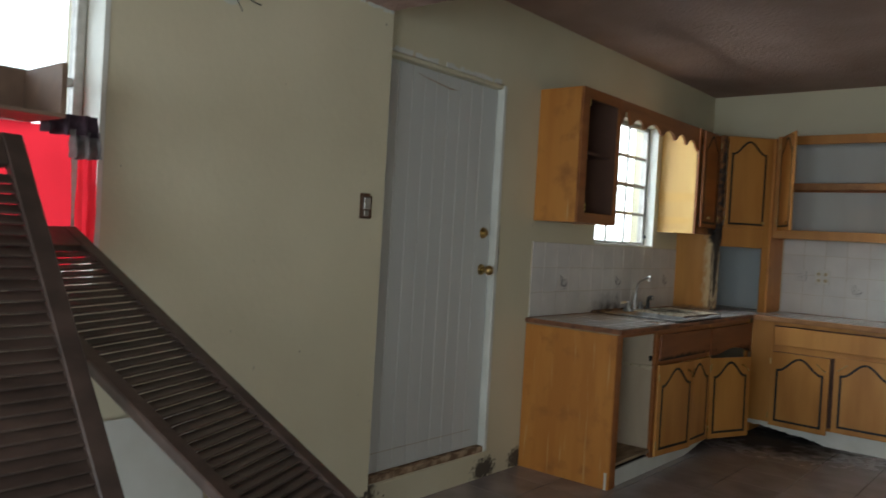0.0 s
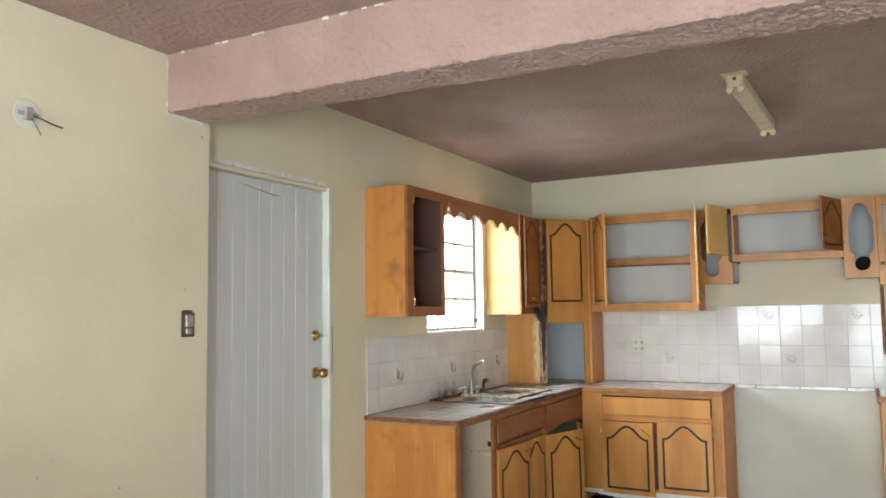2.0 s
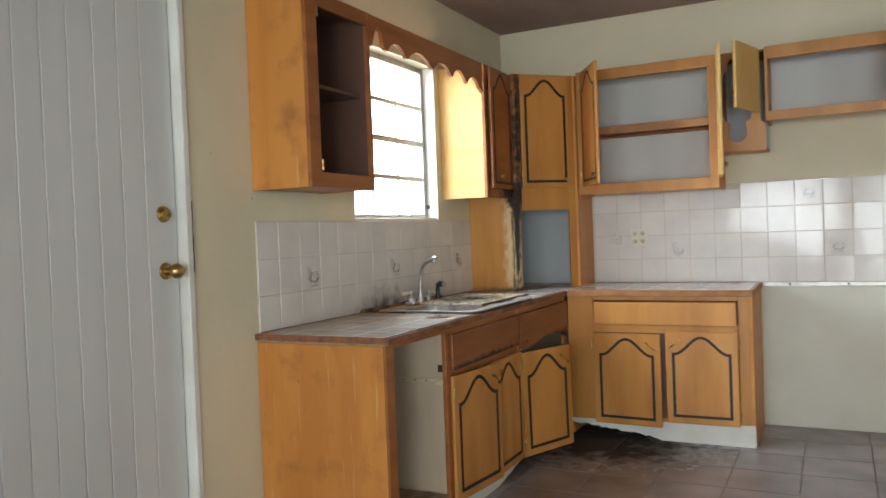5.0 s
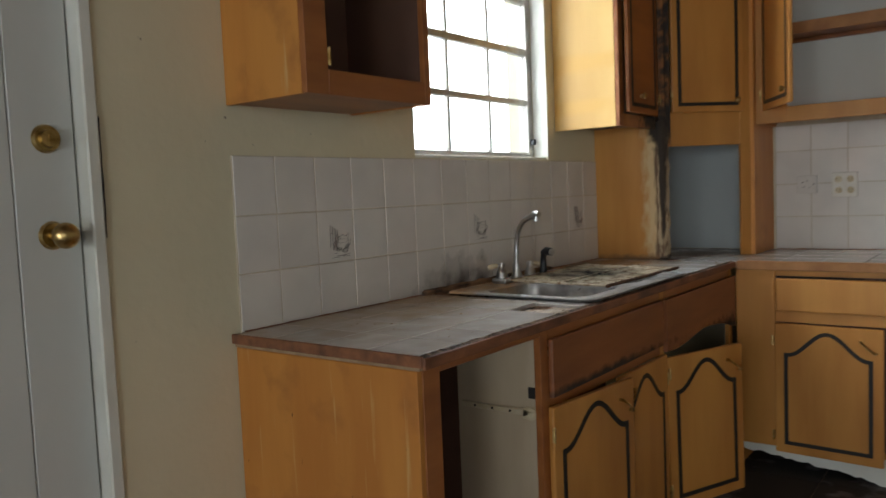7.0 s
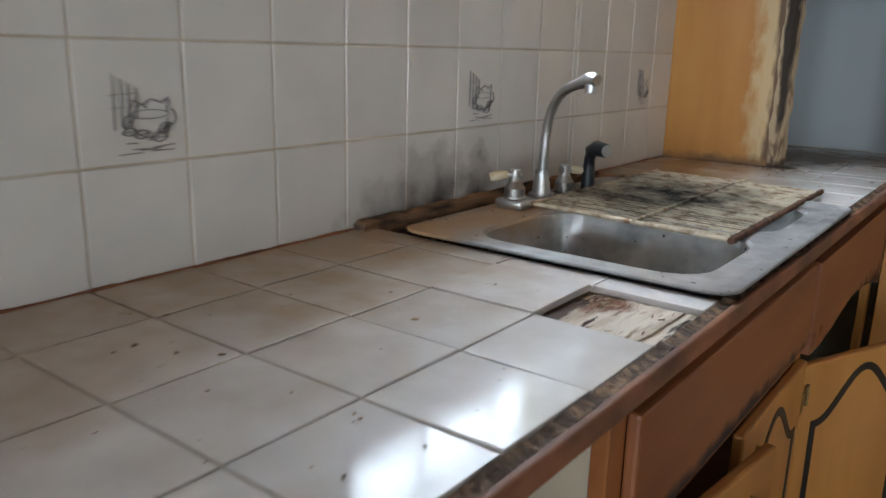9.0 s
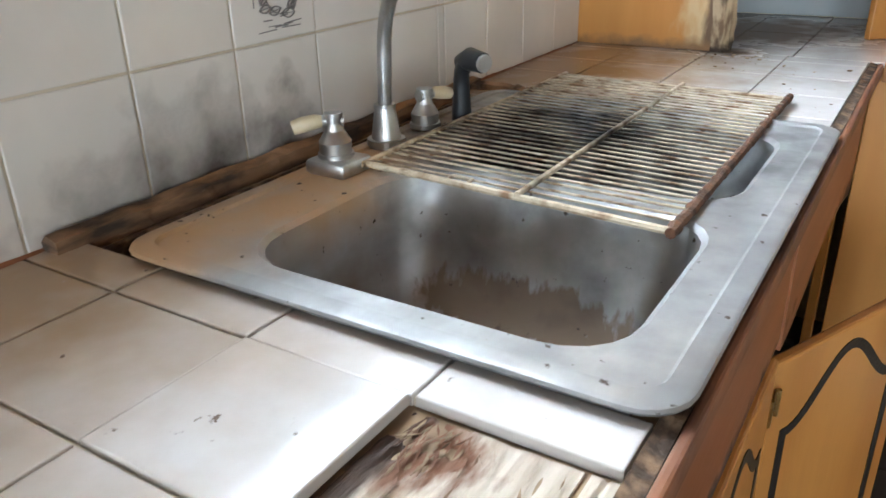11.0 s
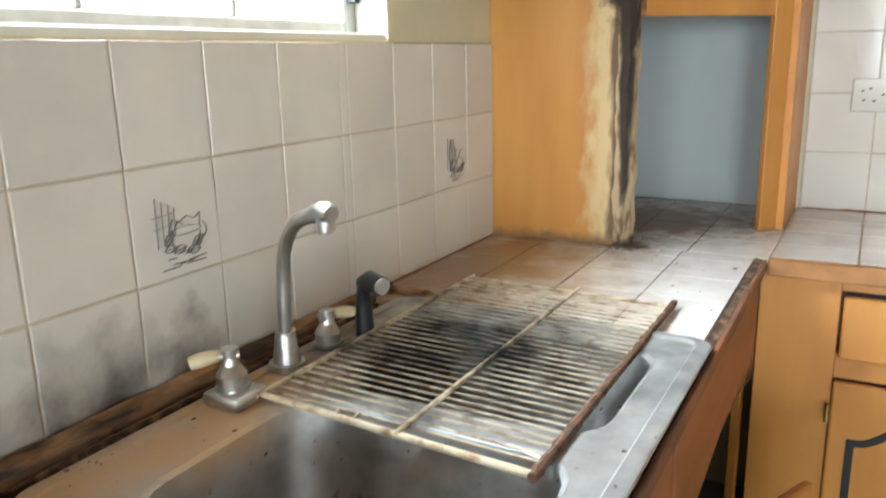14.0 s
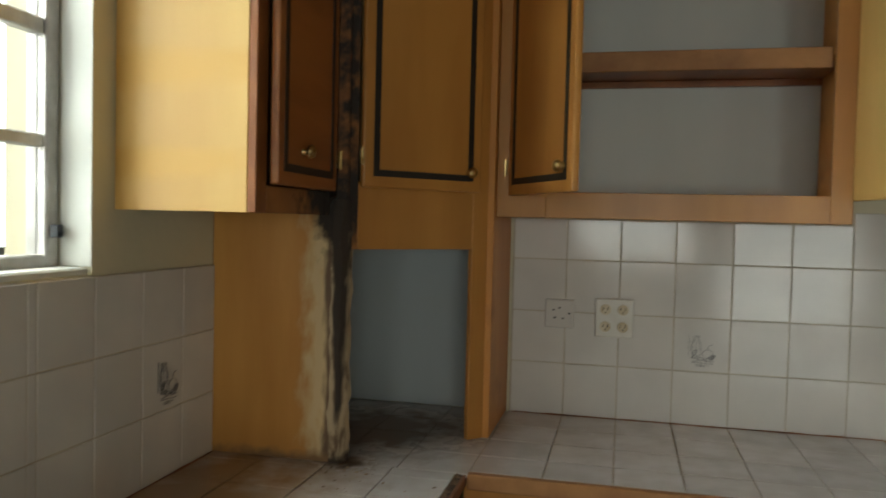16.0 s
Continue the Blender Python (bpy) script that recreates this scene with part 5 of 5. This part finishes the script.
part("wire", tube(bmesh.new(), [(LIVING + 0.02, -2.268, 2.27), (LIVING + 0.035, -2.255, 2.235), (LIVING + 0.03, -2.235, 2.21)], 0.002, 6), PLASTIC, wl)


def outlet(name, label, x, z, w, h, holes, mat):
    o = thing(name, label, "outlet", (x, BACK, z))
    part("plate", boxes((x - w / 2, x + w / 2, BACK - 0.022, BACK - 0.0005, z - h / 2, z + h / 2), bevel=0.004, seg=2), mat, o)
    for dx, dz, kind in holes:
        if kind == "face":
            bm = disc(bmesh.new(), Matrix.Translation((x + dx, BACK - 0.0218, z + dz)) @ Matrix.Rotation(radians(90), 4, "X"), 0.0165, 0.0155, 0.003, 20)
            f = part("socket", bm, IVORY, o, "yellowed round socket")
            part("slots", boxes((x + dx - 0.008, x + dx - 0.0055, BACK - 0.0255, BACK - 0.0245, z + dz - 0.002, z + dz + 0.007), (x + dx + 0.0055, x + dx + 0.008, BACK - 0.0255, BACK - 0.0245, z + dz - 0.002, z + dz + 0.007), (x + dx - 0.002, x + dx + 0.002, BACK - 0.0255, BACK - 0.0245, z + dz - 0.010, z + dz - 0.006)), PLASTIC, f)
        else:
            part("pin_hole", boxes((x + dx - 0.004, x + dx + 0.004, BACK - 0.0228, BACK - 0.0215, z + dz - 0.002, z + dz + 0.002)), PLASTIC, o)
    return o


four = [(-0.026, 0.026, "face"), (0.026, 0.026, "face"), (-0.026, -0.026, "face"), (0.026, -0.026, "face")]
outlet("wall_outlet", "white four-socket wall outlet with yellowed faces", 0.980, 1.232, 0.112, 0.118, four, OUTLETWHITE)
outlet("wall_outlet", "white four-socket wall outlet in the recess", 3.022, 1.285, 0.112, 0.118, four, OUTLETWHITE)
outlet("wall_outlet", "old white three-pin wall socket set among the tiles", 0.815, 1.238, 0.088, 0.088, [(-0.018, 0.012, "pin"), (0.0, 0.018, "pin"), (-0.014, -0.012, "pin"), (0.010, -0.014, "pin"), (0.03, 0.002, "pin")], GLAZE)

# ---- living side: shutters, cloth, boards ----
def shutter(m, w, h, slats, label, split=None):
    s = thing("louvred_shutter", label, "shutter", m=m, group="loose shutters")
    t, st = 0.030, 0.055
    for x in (0, w - st):
        o = part("stile", boxes((x, x + st, 0, t, 0, h), bevel=0.004), LOUVRE, None)
        hang(o, s, m=m)
    for z in (0, *([split] if split else []), h - 0.10):
        o = part("rail", boxes((st, w - st, 0.002, t - 0.002, z, z + 0.10), bevel=0.003), LOUVRE, None)
        hang(o, s, m=m)
    mesh = None
    step = 0.031
    z = 0.115
    while z < h - 0.115:
        if not split or not (split - 0.012 < z < split + 0.112):
            if mesh is None:
                bm = bmesh.new()
                block(bm, st - 0.002, w - st + 0.002, -0.019, 0.019, -0.0035, 0.0035, bevel=0.0025)
                bmesh.ops.transform(bm, matrix=Matrix.Rotation(radians(-68), 4, "X"), verts=bm.verts[:])
                o = part("slat", bm, LOUVRE, None)
                mesh = o.data
            else:
                o = new("slat", mesh)
            hang(o, s, m=m @ Matrix.Translation((0, t / 2, z)))
        z += step
    return s


def basis(origin, up, across):
    z = Vector(up).normalized()
    x = (Vector(across) - z * z.dot(Vector(across))).normalized()
    y = z.cross(x)
    m = Matrix((x, y, z)).transposed().to_4x4()
    m.translation = origin
    return m


shutter(basis((1.90, -2.12, 0.012), (-1.77, -0.74, 1.33), (0.38, -0.92, 0)), 0.44, 2.32, 0, "dark brown louvred shutter leaning against the wall", 0.30)
shutter(basis((1.50, -3.07, 0.012), (-1.07, -0.07, 1.58), (0.066, -0.998, 0)), 0.50, 1.90, 0, "dark brown louvred shutter leaning beside another", 0.62)
board = tagged(part("board", boxes((0.0, 0.012, 0, 0.62, 0, 0.72), bevel=0.002), WHITE, m=Matrix.Translation((0.30, -2.98, 0)) @ Matrix.Rotation(radians(-15), 4, "Y")), "plain white board leaning against the wall", "board")
pel = thing("drawer_box", "brown wooden drawer box lying on the window ledge", "drawer", (0.25, -3.3, 1.66))
part("bottom", boxes((0.084, 0.36, -3.80, -2.985, 1.672, 1.684), bevel=0.001), BOXWOOD, pel)
part("end", boxes((0.084, 0.36, -3.001, -2.985, 1.6845, 1.832), bevel=0.002), BOXWOOD, pel)
part("end", boxes((0.084, 0.36, -3.80, -3.784, 1.6845, 1.832), bevel=0.002), BOXWOOD, pel)
part("back", boxes((0.084, 0.098, -3.7835, -3.0015, 1.6845, 1.832), bevel=0.001), BOXWOOD, pel)


DARKCLOTH = material("dark purple rag", (0.10, 0.06, 0.09), 0.85, other=(0.04, 0.03, 0.04), scale=20)


def drape(name, label, y0, y1, ztop, zbot, x, mat, waves, depth, skew=0.0):
    """A hanging cloth with folds that deepen towards its foot."""
    bm = bmesh.new()
    nu, nv = 46, 18
    rows = []
    for j in range(nv + 1):
        v = j / nv
        row = []
        for i in range(nu + 1):
            u = i / nu
            fold = math.sin(u * waves * math.tau + 1.3 * noise.noise((u * 3, v, 1))) * depth * (0.35 + 0.65 * v) + 0.012 * noise.noise((u * 5, v * 3, 7))
            z = ztop + (zbot - ztop) * v + 0.012 * noise.noise((u * 4, 3, v))
            row.append(bm.verts.new((x + fold, y0 + (y1 - y0) * u + skew * v * (u - 0.5), z)))
        rows.append(row)
    for a, b in zip(rows, rows[1:]):
        for i in range(nu):
            bm.faces.new((a[i], a[i + 1], b[i + 1], b[i]))
    ob = part(name, bm, mat, smooth=True)
    return tagged(ob, label, "cloth")


drape("red_cloth", "thin red cloth hanging in the window, lit from behind", -3.75, -2.862, 1.668, 1.22, 0.125, CLOTH, 4.5, 0.014, 0.03)
drape("red_cloth", "narrow strip of red cloth at the window edge", -2.838, -2.775, 1.60, 1.24, 0.12, CLOTH, 1.3, 0.016)
drape("rag", "crumpled grey rag stuffed beside the drawer", -2.88, -2.785, 1.665, 1.575, 0.15, GREYCLOTH, 2.3, 0.03)
drape("rag", "bunched dark purple rag beside the drawer", -2.975, -2.80, 1.712, 1.645, 0.16, DARKCLOTH, 3.1, 0.035)

# ---- drawings on some tiles ----
def sketch(parent, m, kind):
    """A little printed drawing: a jug or a vase with leaves on a few ground strokes."""
    bm = bmesh.new()
    w = 0.0011
    rng = random.Random(4 if kind == "jug" else 9)

    def arc(cx, cz, rx, rz_, a0, a1, wide=w, steps=12):
        ribbon(bm, [(cx + rx * math.cos(radians(a0 + (a1 - a0) * k / steps)), cz + rz_ * math.sin(radians(a0 + (a1 - a0) * k / steps))) for k in range(steps + 1)], wide)

    def leaf_shape(x, z, length, turn):
        c, s_ = math.cos(radians(turn)), math.sin(radians(turn))
        for side in (-1, 1):
            line = [(length * u, side * 0.24 * length * math.sin(math.pi * u)) for u in (0, 0.2, 0.4, 0.6, 0.8, 1)]
            ribbon(bm, [(x + c * p - s_ * q, z + s_ * p + c * q) for p, q in line], w * 1.25)
        ribbon(bm, [(x, z), (x + c * length * 0.9, z + s_ * length * 0.9)], w * 0.7)

    if kind == "jug":
        arc(0.006, 0.004, 0.024, 0.026, 190, 350)
        arc(0.006, 0.004, 0.025, 0.005, 0, 360, w * 0.8, 20)
        arc(0.030, 0.000, 0.010, 0.010, -110, 70)
        ribbon(bm, [(-0.019, 0.006), (-0.012, 0.020), (-0.002, 0.015), (0.010, 0.021), (0.022, 0.016), (0.031, 0.022), (0.029, 0.006)], w)
        ribbon(bm, [(-0.010, 0.010), (-0.004, 0.016), (0.004, 0.011)], w)
    else:
        for side in (-1, 1):
            ribbon(bm, [(-0.016 + side * 0.007, 0.042), (-0.016 + side * 0.005, 0.034), (-0.016 + side * 0.012, 0.022), (-0.016 + side * 0.013, 0.004), (-0.016 + side * 0.008, -0.014)], w)
        arc(-0.016, 0.042, 0.007, 0.002, 0, 360, w * 0.8, 14)
        arc(0.014, -0.004, 0.014, 0.011, 0, 360, w, 16)
        ribbon(bm, [(0.012, 0.008), (0.016, 0.018), (0.026, 0.022)], w)
    for x, z, length, turn in ((-0.026, -0.010, 0.020, 55), (-0.028, -0.016, 0.018, 20), (-0.014, -0.020, 0.020, 15), (0.006, -0.022, 0.022, 8), (0.016, -0.016, 0.020, 38), (0.024, -0.020, 0.014, 70)):
        leaf_shape(x, z, length, turn + rng.uniform(-12, 12))
    for k in range(9):
        x, z = -0.038 + 0.050 * rng.random(), -0.024 - 0.016 * rng.random()
        ribbon(bm, [(x, z), (x + 0.012 + 0.020 * rng.random(), z + 0.004 * (rng.random() - 0.3))], w * (0.7 + 0.6 * rng.random()))
    for k in range(4):
        x = -0.036 + k * 0.009
        ribbon(bm, [(x, -0.012 + 0.004 * k), (x + 0.001, 0.048 - 0.005 * k)], w * 0.5)
    ribbon(bm, [(-0.042, 0.026), (-0.008, 0.028)], w * 0.5)
    ribbon(bm, [(-0.040, 0.012), (-0.022, 0.013)], w * 0.5)
    bmesh.ops.transform(bm, matrix=m, verts=bm.verts[:])
    return part("printed_drawing", bm, INK, parent, "grey line drawing of a " + ("jug" if kind == "jug" else "vase"))


# ---- tiles ----
tile_meshes = {}


def tile_mesh(w, h, t, mat):
    """One glazed tile lying in local x, y with its face up, its rim eased; alike tiles share it."""
    key = (round(w, 4), round(h, 4), t, mat.name)
    if key not in tile_meshes:
        bm = bmesh.new()
        b = 0.0013
        rows = [[bm.verts.new((sx * (w / 2 - i), sy * (h / 2 - i), z)) for sx, sy in ((-1, -1), (1, -1), (1, 1), (-1, 1))] for i, z in ((0, 0), (0, t - b), (b * 0.45, t - b * 0.3), (b * 1.4, t))]
        for p, q in zip(rows, rows[1:]):
            for k in range(4):
                bm.faces.new((p[k], p[(k + 1) % 4], q[(k + 1) % 4], q[k]))
        bm.faces.new(rows[-1])
        mesh = bpy.data.meshes.new("tile")
        bm.to_mesh(mesh)
        bm.free()
        mesh.materials.append(mat)
        tile_meshes[key] = mesh
    return tile_meshes[key]


rnd = random.Random(11)


def lay(parent, m, u0, u1, v0, v1, t, mat, gap=0.003, tilt=0.35, lift=0.0):
    """One tile between these bounds of the plane m (local x, y; local z out of it), a hair out of true."""
    w, h = u1 - u0 - gap, v1 - v0 - gap
    if w < 0.008 or h < 0.008:
        return None
    o = new("tile", tile_mesh(w, h, t, mat))
    lean = Matrix.Rotation(radians(rnd.uniform(-tilt, tilt)), 4, "X") @ Matrix.Rotation(radians(rnd.uniform(-tilt, tilt)), 4, "Y")
    return hang(o, parent, m=m @ Matrix.Translation(((u0 + u1) / 2, (v0 + v1) / 2, lift + rnd.uniform(0, 0.0006))) @ lean)


def edges(a, b, pitch, start=None):
    out, v = [a], (start if start is not None else a + pitch)
    while v < b - 0.004:
        out.append(v)
        v += pitch
    return out + [b]


WESTM = Matrix(((0, 0, 1, 0), (1, 0, 0, 0), (0, 1, 0, 0), (0, 0, 0, 1)))            # local x to +y, y up, out to +x
NORTHM = Matrix(((1, 0, 0, 0), (0, 0, -1, BACK), (0, 1, 0, 0), (0, 0, 0, 1)))        # local x to +x, y up, out to -y
FLATM = Matrix.Identity(4)
tagged(part("grout", boxes((0.0005, 0.0062, 0.024, 2.17, TOP - 0.004, 1.392)), PALEGROUT, wall_west))
part("grout", boxes((0.664, 2.842, BACK - 0.0060, BACK - 0.0005, TOP - 0.004, 1.565), (2.842, 3.70, BACK - 0.0035, BACK - 0.0005, TOP - 0.004, 1.178)), PALEGROUT, wall_north)
cols = [0.024, 0.166, 0.317, 0.469, 0.622, 0.774, 0.930, 1.083, 1.235, 1.388, 1.548, 1.571, 1.722, 1.876, 2.030, 2.171]
rows = [TOP, 1.075, 1.231, 1.392]
for a, b in zip(cols, cols[1:]):
    for k, (v, vv) in enumerate(zip(rows, rows[1:])):
        lay(wall_west, WESTM, a, b, v, vv, 0.008, GLAZE)
face_w = Matrix.Translation((0.0092, 0, 0)) @ Matrix.Rotation(radians(90), 4, "Z")
for y, kind in ((0.406, "jug"), (1.163, "jug"), (1.972, "vase")):
    sketch(wall_west, face_w @ Matrix.Translation((y, 0, 1.133)) @ Matrix.Rotation(0, 4, "Y") @ Matrix.Diagonal((1.15, 1, 1.15, 1)), kind)
bcols = edges(0.668, 2.842, 0.1613, 0.832)
brows = [TOP, 1.083, 1.243, 1.405, 1.566]
for a, b in zip(bcols, bcols[1:]):
    for v, vv in zip(brows, brows[1:]):
        if vv > 1.5 and a < 1.55:
            vv = 1.53
        lay(wall_north, NORTHM, a, b, v, vv, 0.008, GLAZE, tilt=0.9)
ecols = edges(2.842, 3.70, 0.1613)
for a, b in zip(ecols, ecols[1:]):
    for v, vv in ((TOP, 1.083), (1.083, 1.178)):
        lay(wall_north, NORTHM, a, b, v, vv, 0.008, GLAZE, tilt=0.9)
for x, z, kind in ((1.239, 1.143, "vase"), (2.195, 1.143, "jug"), (2.04, 1.49, "jug"), (2.68, 1.49, "vase")):
    sketch(wall_north, Matrix.Translation((x, BACK - 0.0092, z)) @ Matrix.Diagonal((1.1, 1, 1.1, 1)), kind)

# worktop tiles, left out where the sink sits and where one is gone
xs = [0.004, 0.150, 0.316, 0.477, 0.6315]
ys = edges(0.002, 2.19, 0.1515, 0.162)
zt = 0.9112
for a, b in zip(xs, xs[1:]):
    for v, vv in zip(ys, ys[1:]):
        if 0.45 < a and 0.55 < v < 0.70:
            continue
        lo, hi = v, vv
        if v < hy1 and vv > hy0:
            if v < hy0:
                hi = 0.826
            elif vv > hy1:
                lo = hy1
            else:
                continue
        lay(worktop, FLATM, a, b, lo, hi, 0.0095, TOPTILE, gap=0.0032, tilt=0.5, lift=zt if not (0.3 < a < 0.4 and 0.5 < v < 0.7) else zt + 0.003)
nx = [0.004, 0.164, 0.325, 0.486, 0.66] + [0.832 + 0.1613 * k for k in range(6)] + [1.738]
for a, b in zip(nx, nx[1:]):
    for v, vv in ((2.19, 2.345), (2.345, 2.50), (2.50, 2.66), (2.66, BACK - 0.004)):
        lay(worktop, FLATM, a, b, max(v, 2.213) if a > 0.6 else v, vv, 0.0095, TOPTILE, gap=0.0032, tilt=0.4, lift=zt)
for a, b in zip([2.797 + 0.16 * k for k in range(6)], [2.797 + 0.16 * (k + 1) for k in range(6)]):
    for v, vv in ((2.213, 2.36), (2.36, 2.52), (2.52, 2.68), (2.68, BACK - 0.004)):
        lay(worktop_end, FLATM, a, min(b, 3.69), v, vv, 0.0095, TOPTILE, gap=0.0032, tilt=0.4, lift=zt)
# bare rotten board where the tile is gone: cracked along the grain, torn up at one corner
bm = bmesh.new()
n1 = 130
grid = []
for i in range(n1):
    row = []
    for j in range(n1):
        x, y = 0.4785 + 0.152 * i / (n1 - 1), 0.613 + 0.152 * j / (n1 - 1)
        bend = x + 0.004 * noise.noise((x * 20, y * 22, 2))
        torn = max(0.0, 1 - math.hypot((x - 0.505) / 0.045, (y - 0.738) / 0.042))
        split = max(0.0, 1 - abs(noise.noise((bend * 42, y * 5, 3))) * 9) * max(0.0, noise.noise((x * 26, y * 17, 9)) + 0.15)
        f = 0.0012 * noise.noise((bend * 60, y * 12, 1)) - 0.0075 * split
        f += torn * (0.009 * noise.noise((bend * 150, y * 60, 8)) - 0.004)
        if abs(x - 0.608 - 0.02 * (y - 0.69)) < 0.0016:
            f -= 0.006
        row.append(bm.verts.new((x, y, 0.9130 + f)))
    grid.append(row)
for i in range(n1 - 1):
    for j in range(n1 - 1):
        bm.faces.new((grid[i][j], grid[i + 1][j], grid[i + 1][j + 1], grid[i][j + 1]))
rotten_board = part("rotten_board", bm, SPLINTER, worktop, "splintered rotten wood under the missing tile")
for k in range(70):
    a = rnd.gauss(0.15, 0.45)
    ln, wd = rnd.uniform(0.006, 0.024), rnd.uniform(0.0006, 0.0018)
    x, y = (rnd.gauss(0.512, 0.016), rnd.gauss(0.735, 0.014)) if k < 52 else (rnd.uniform(0.50, 0.61), rnd.uniform(0.635, 0.750))
    x, y = min(max(x, 0.492), 0.615), min(max(y, 0.63), 0.752)
    u, w = Vector((math.sin(a), math.cos(a), rnd.uniform(-0.02, 0.20))), Vector((math.cos(a), -math.sin(a), 0))
    o = Vector((x, y, 0.9145))
    sl = bmesh.new()
    p = [sl.verts.new(q) for q in (o - u * ln * 0.5, o + w * wd, o + u * ln * 0.5 + Vector((0, 0, 0.001)), o - w * wd, o + Vector((0, 0, -0.0016)))]
    for q in ((0, 1, 2), (0, 2, 3), (1, 0, 4), (2, 1, 4), (3, 2, 4), (0, 3, 4)):
        sl.faces.new([p[v] for v in q])
    part("splinter", sl, SPLINTER if k % 3 else ROTTEN, rotten_board)


def caulk(name, parent, along, fixed, a0, a1, mat):
    """An uneven dirty bead in the joint between worktop and wall tiles."""
    bm, rings = bmesh.new(), []
    n = int((a1 - a0) / 0.012)
    for i in range(n + 1):
        v = a0 + (a1 - a0) * i / n
        s = 0.0035 + 0.0022 * noise.noise((v * 17, fixed, 3)) + 0.0015 * noise.noise((v * 60, fixed, 1))
        pts = ((0.0, 0.0), (0.0, s), (s, 0.0)) if along == "y" else ((0.0, 0.0), (0.0, s), (-s, 0.0))
        rings.append([bm.verts.new((fixed + p, v, 0.9206 + q) if along == "y" else (v, fixed + p, 0.9206 + q)) for p, q in pts])
    for p, q in zip(rings, rings[1:]):
        bm.faces.new((p[1], p[2], q[2], q[1]))
    return part(name, bm, mat, parent, "dirty bead of old filler")


caulk("filler_bead", worktop, "y", 0.0090, 0.03, 0.80, NOSING)
caulk("filler_bead", worktop, "y", 0.0090, 1.66, 2.165, NOSING)
caulk("filler_bead", worktop, "x", BACK - 0.0090, 0.675, 1.735, NOSING)
bm = bmesh.new()
for k in range(110):
    u = rnd.random()
    if u < 0.55:
        x, y = rnd.gauss(0.36, 0.07), rnd.gauss(2.12, 0.07)
    elif u < 0.8:
        x, y = rnd.uniform(0.1, 0.6), rnd.uniform(0.1, 0.6)
    else:
        x, y = rnd.uniform(0.5, 0.63), rnd.uniform(1.65, 2.2)
    if y > 2.165 and x < 0.35 or y < 1.66 and y > 0.8 or x < 0.02 or x > 0.63:
        continue
    s = 0.0008 + 0.0028 * rnd.random() ** 2
    bmesh.ops.create_icosphere(bm, subdivisions=1, radius=s, matrix=Matrix.Translation((x, y, 0.9212 + s * 0.4)) @ Matrix.Rotation(rnd.random() * 3, 4, "Z") @ Matrix.Diagonal((1.6, 0.8, 0.5, 1)))
tagged(part("crumbs", bm, ROTTEN), "dark crumbs scattered on the worktop", "debris", kind="stuff")

# floor tiles: the kitchen ones singly, the rest as one sheet of pieces
P = 0.335
rest = bmesh.new()
for i in range(16):
    for j in range(29):
        x0, y0 = -0.01 + i * P, 2.82 - (j + 1) * P
        x1, y1 = min(x0 + P, 5.198), y0 + P
        x0, y0 = max(x0, 0.001), max(y0, -6.498)
        if x1 - x0 < 0.03 or y1 - y0 < 0.03 or (x0 < LIVING and y0 < -1.4):
            if x1 - x0 < 0.03 or y1 - y0 < 0.03:
                continue
            x0 = LIVING + 0.001
        if j < 13 and i < 13:
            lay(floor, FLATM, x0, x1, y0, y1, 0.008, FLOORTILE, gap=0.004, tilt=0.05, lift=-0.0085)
        else:
            block(rest, x0 + 0.002, x1 - 0.002, y0 + 0.002, y1 - 0.002, -0.007, -0.0003)
tagged(part("tiles", rest, FLOORTILE, floor), "grey glossy floor tiles", kind="stuff")
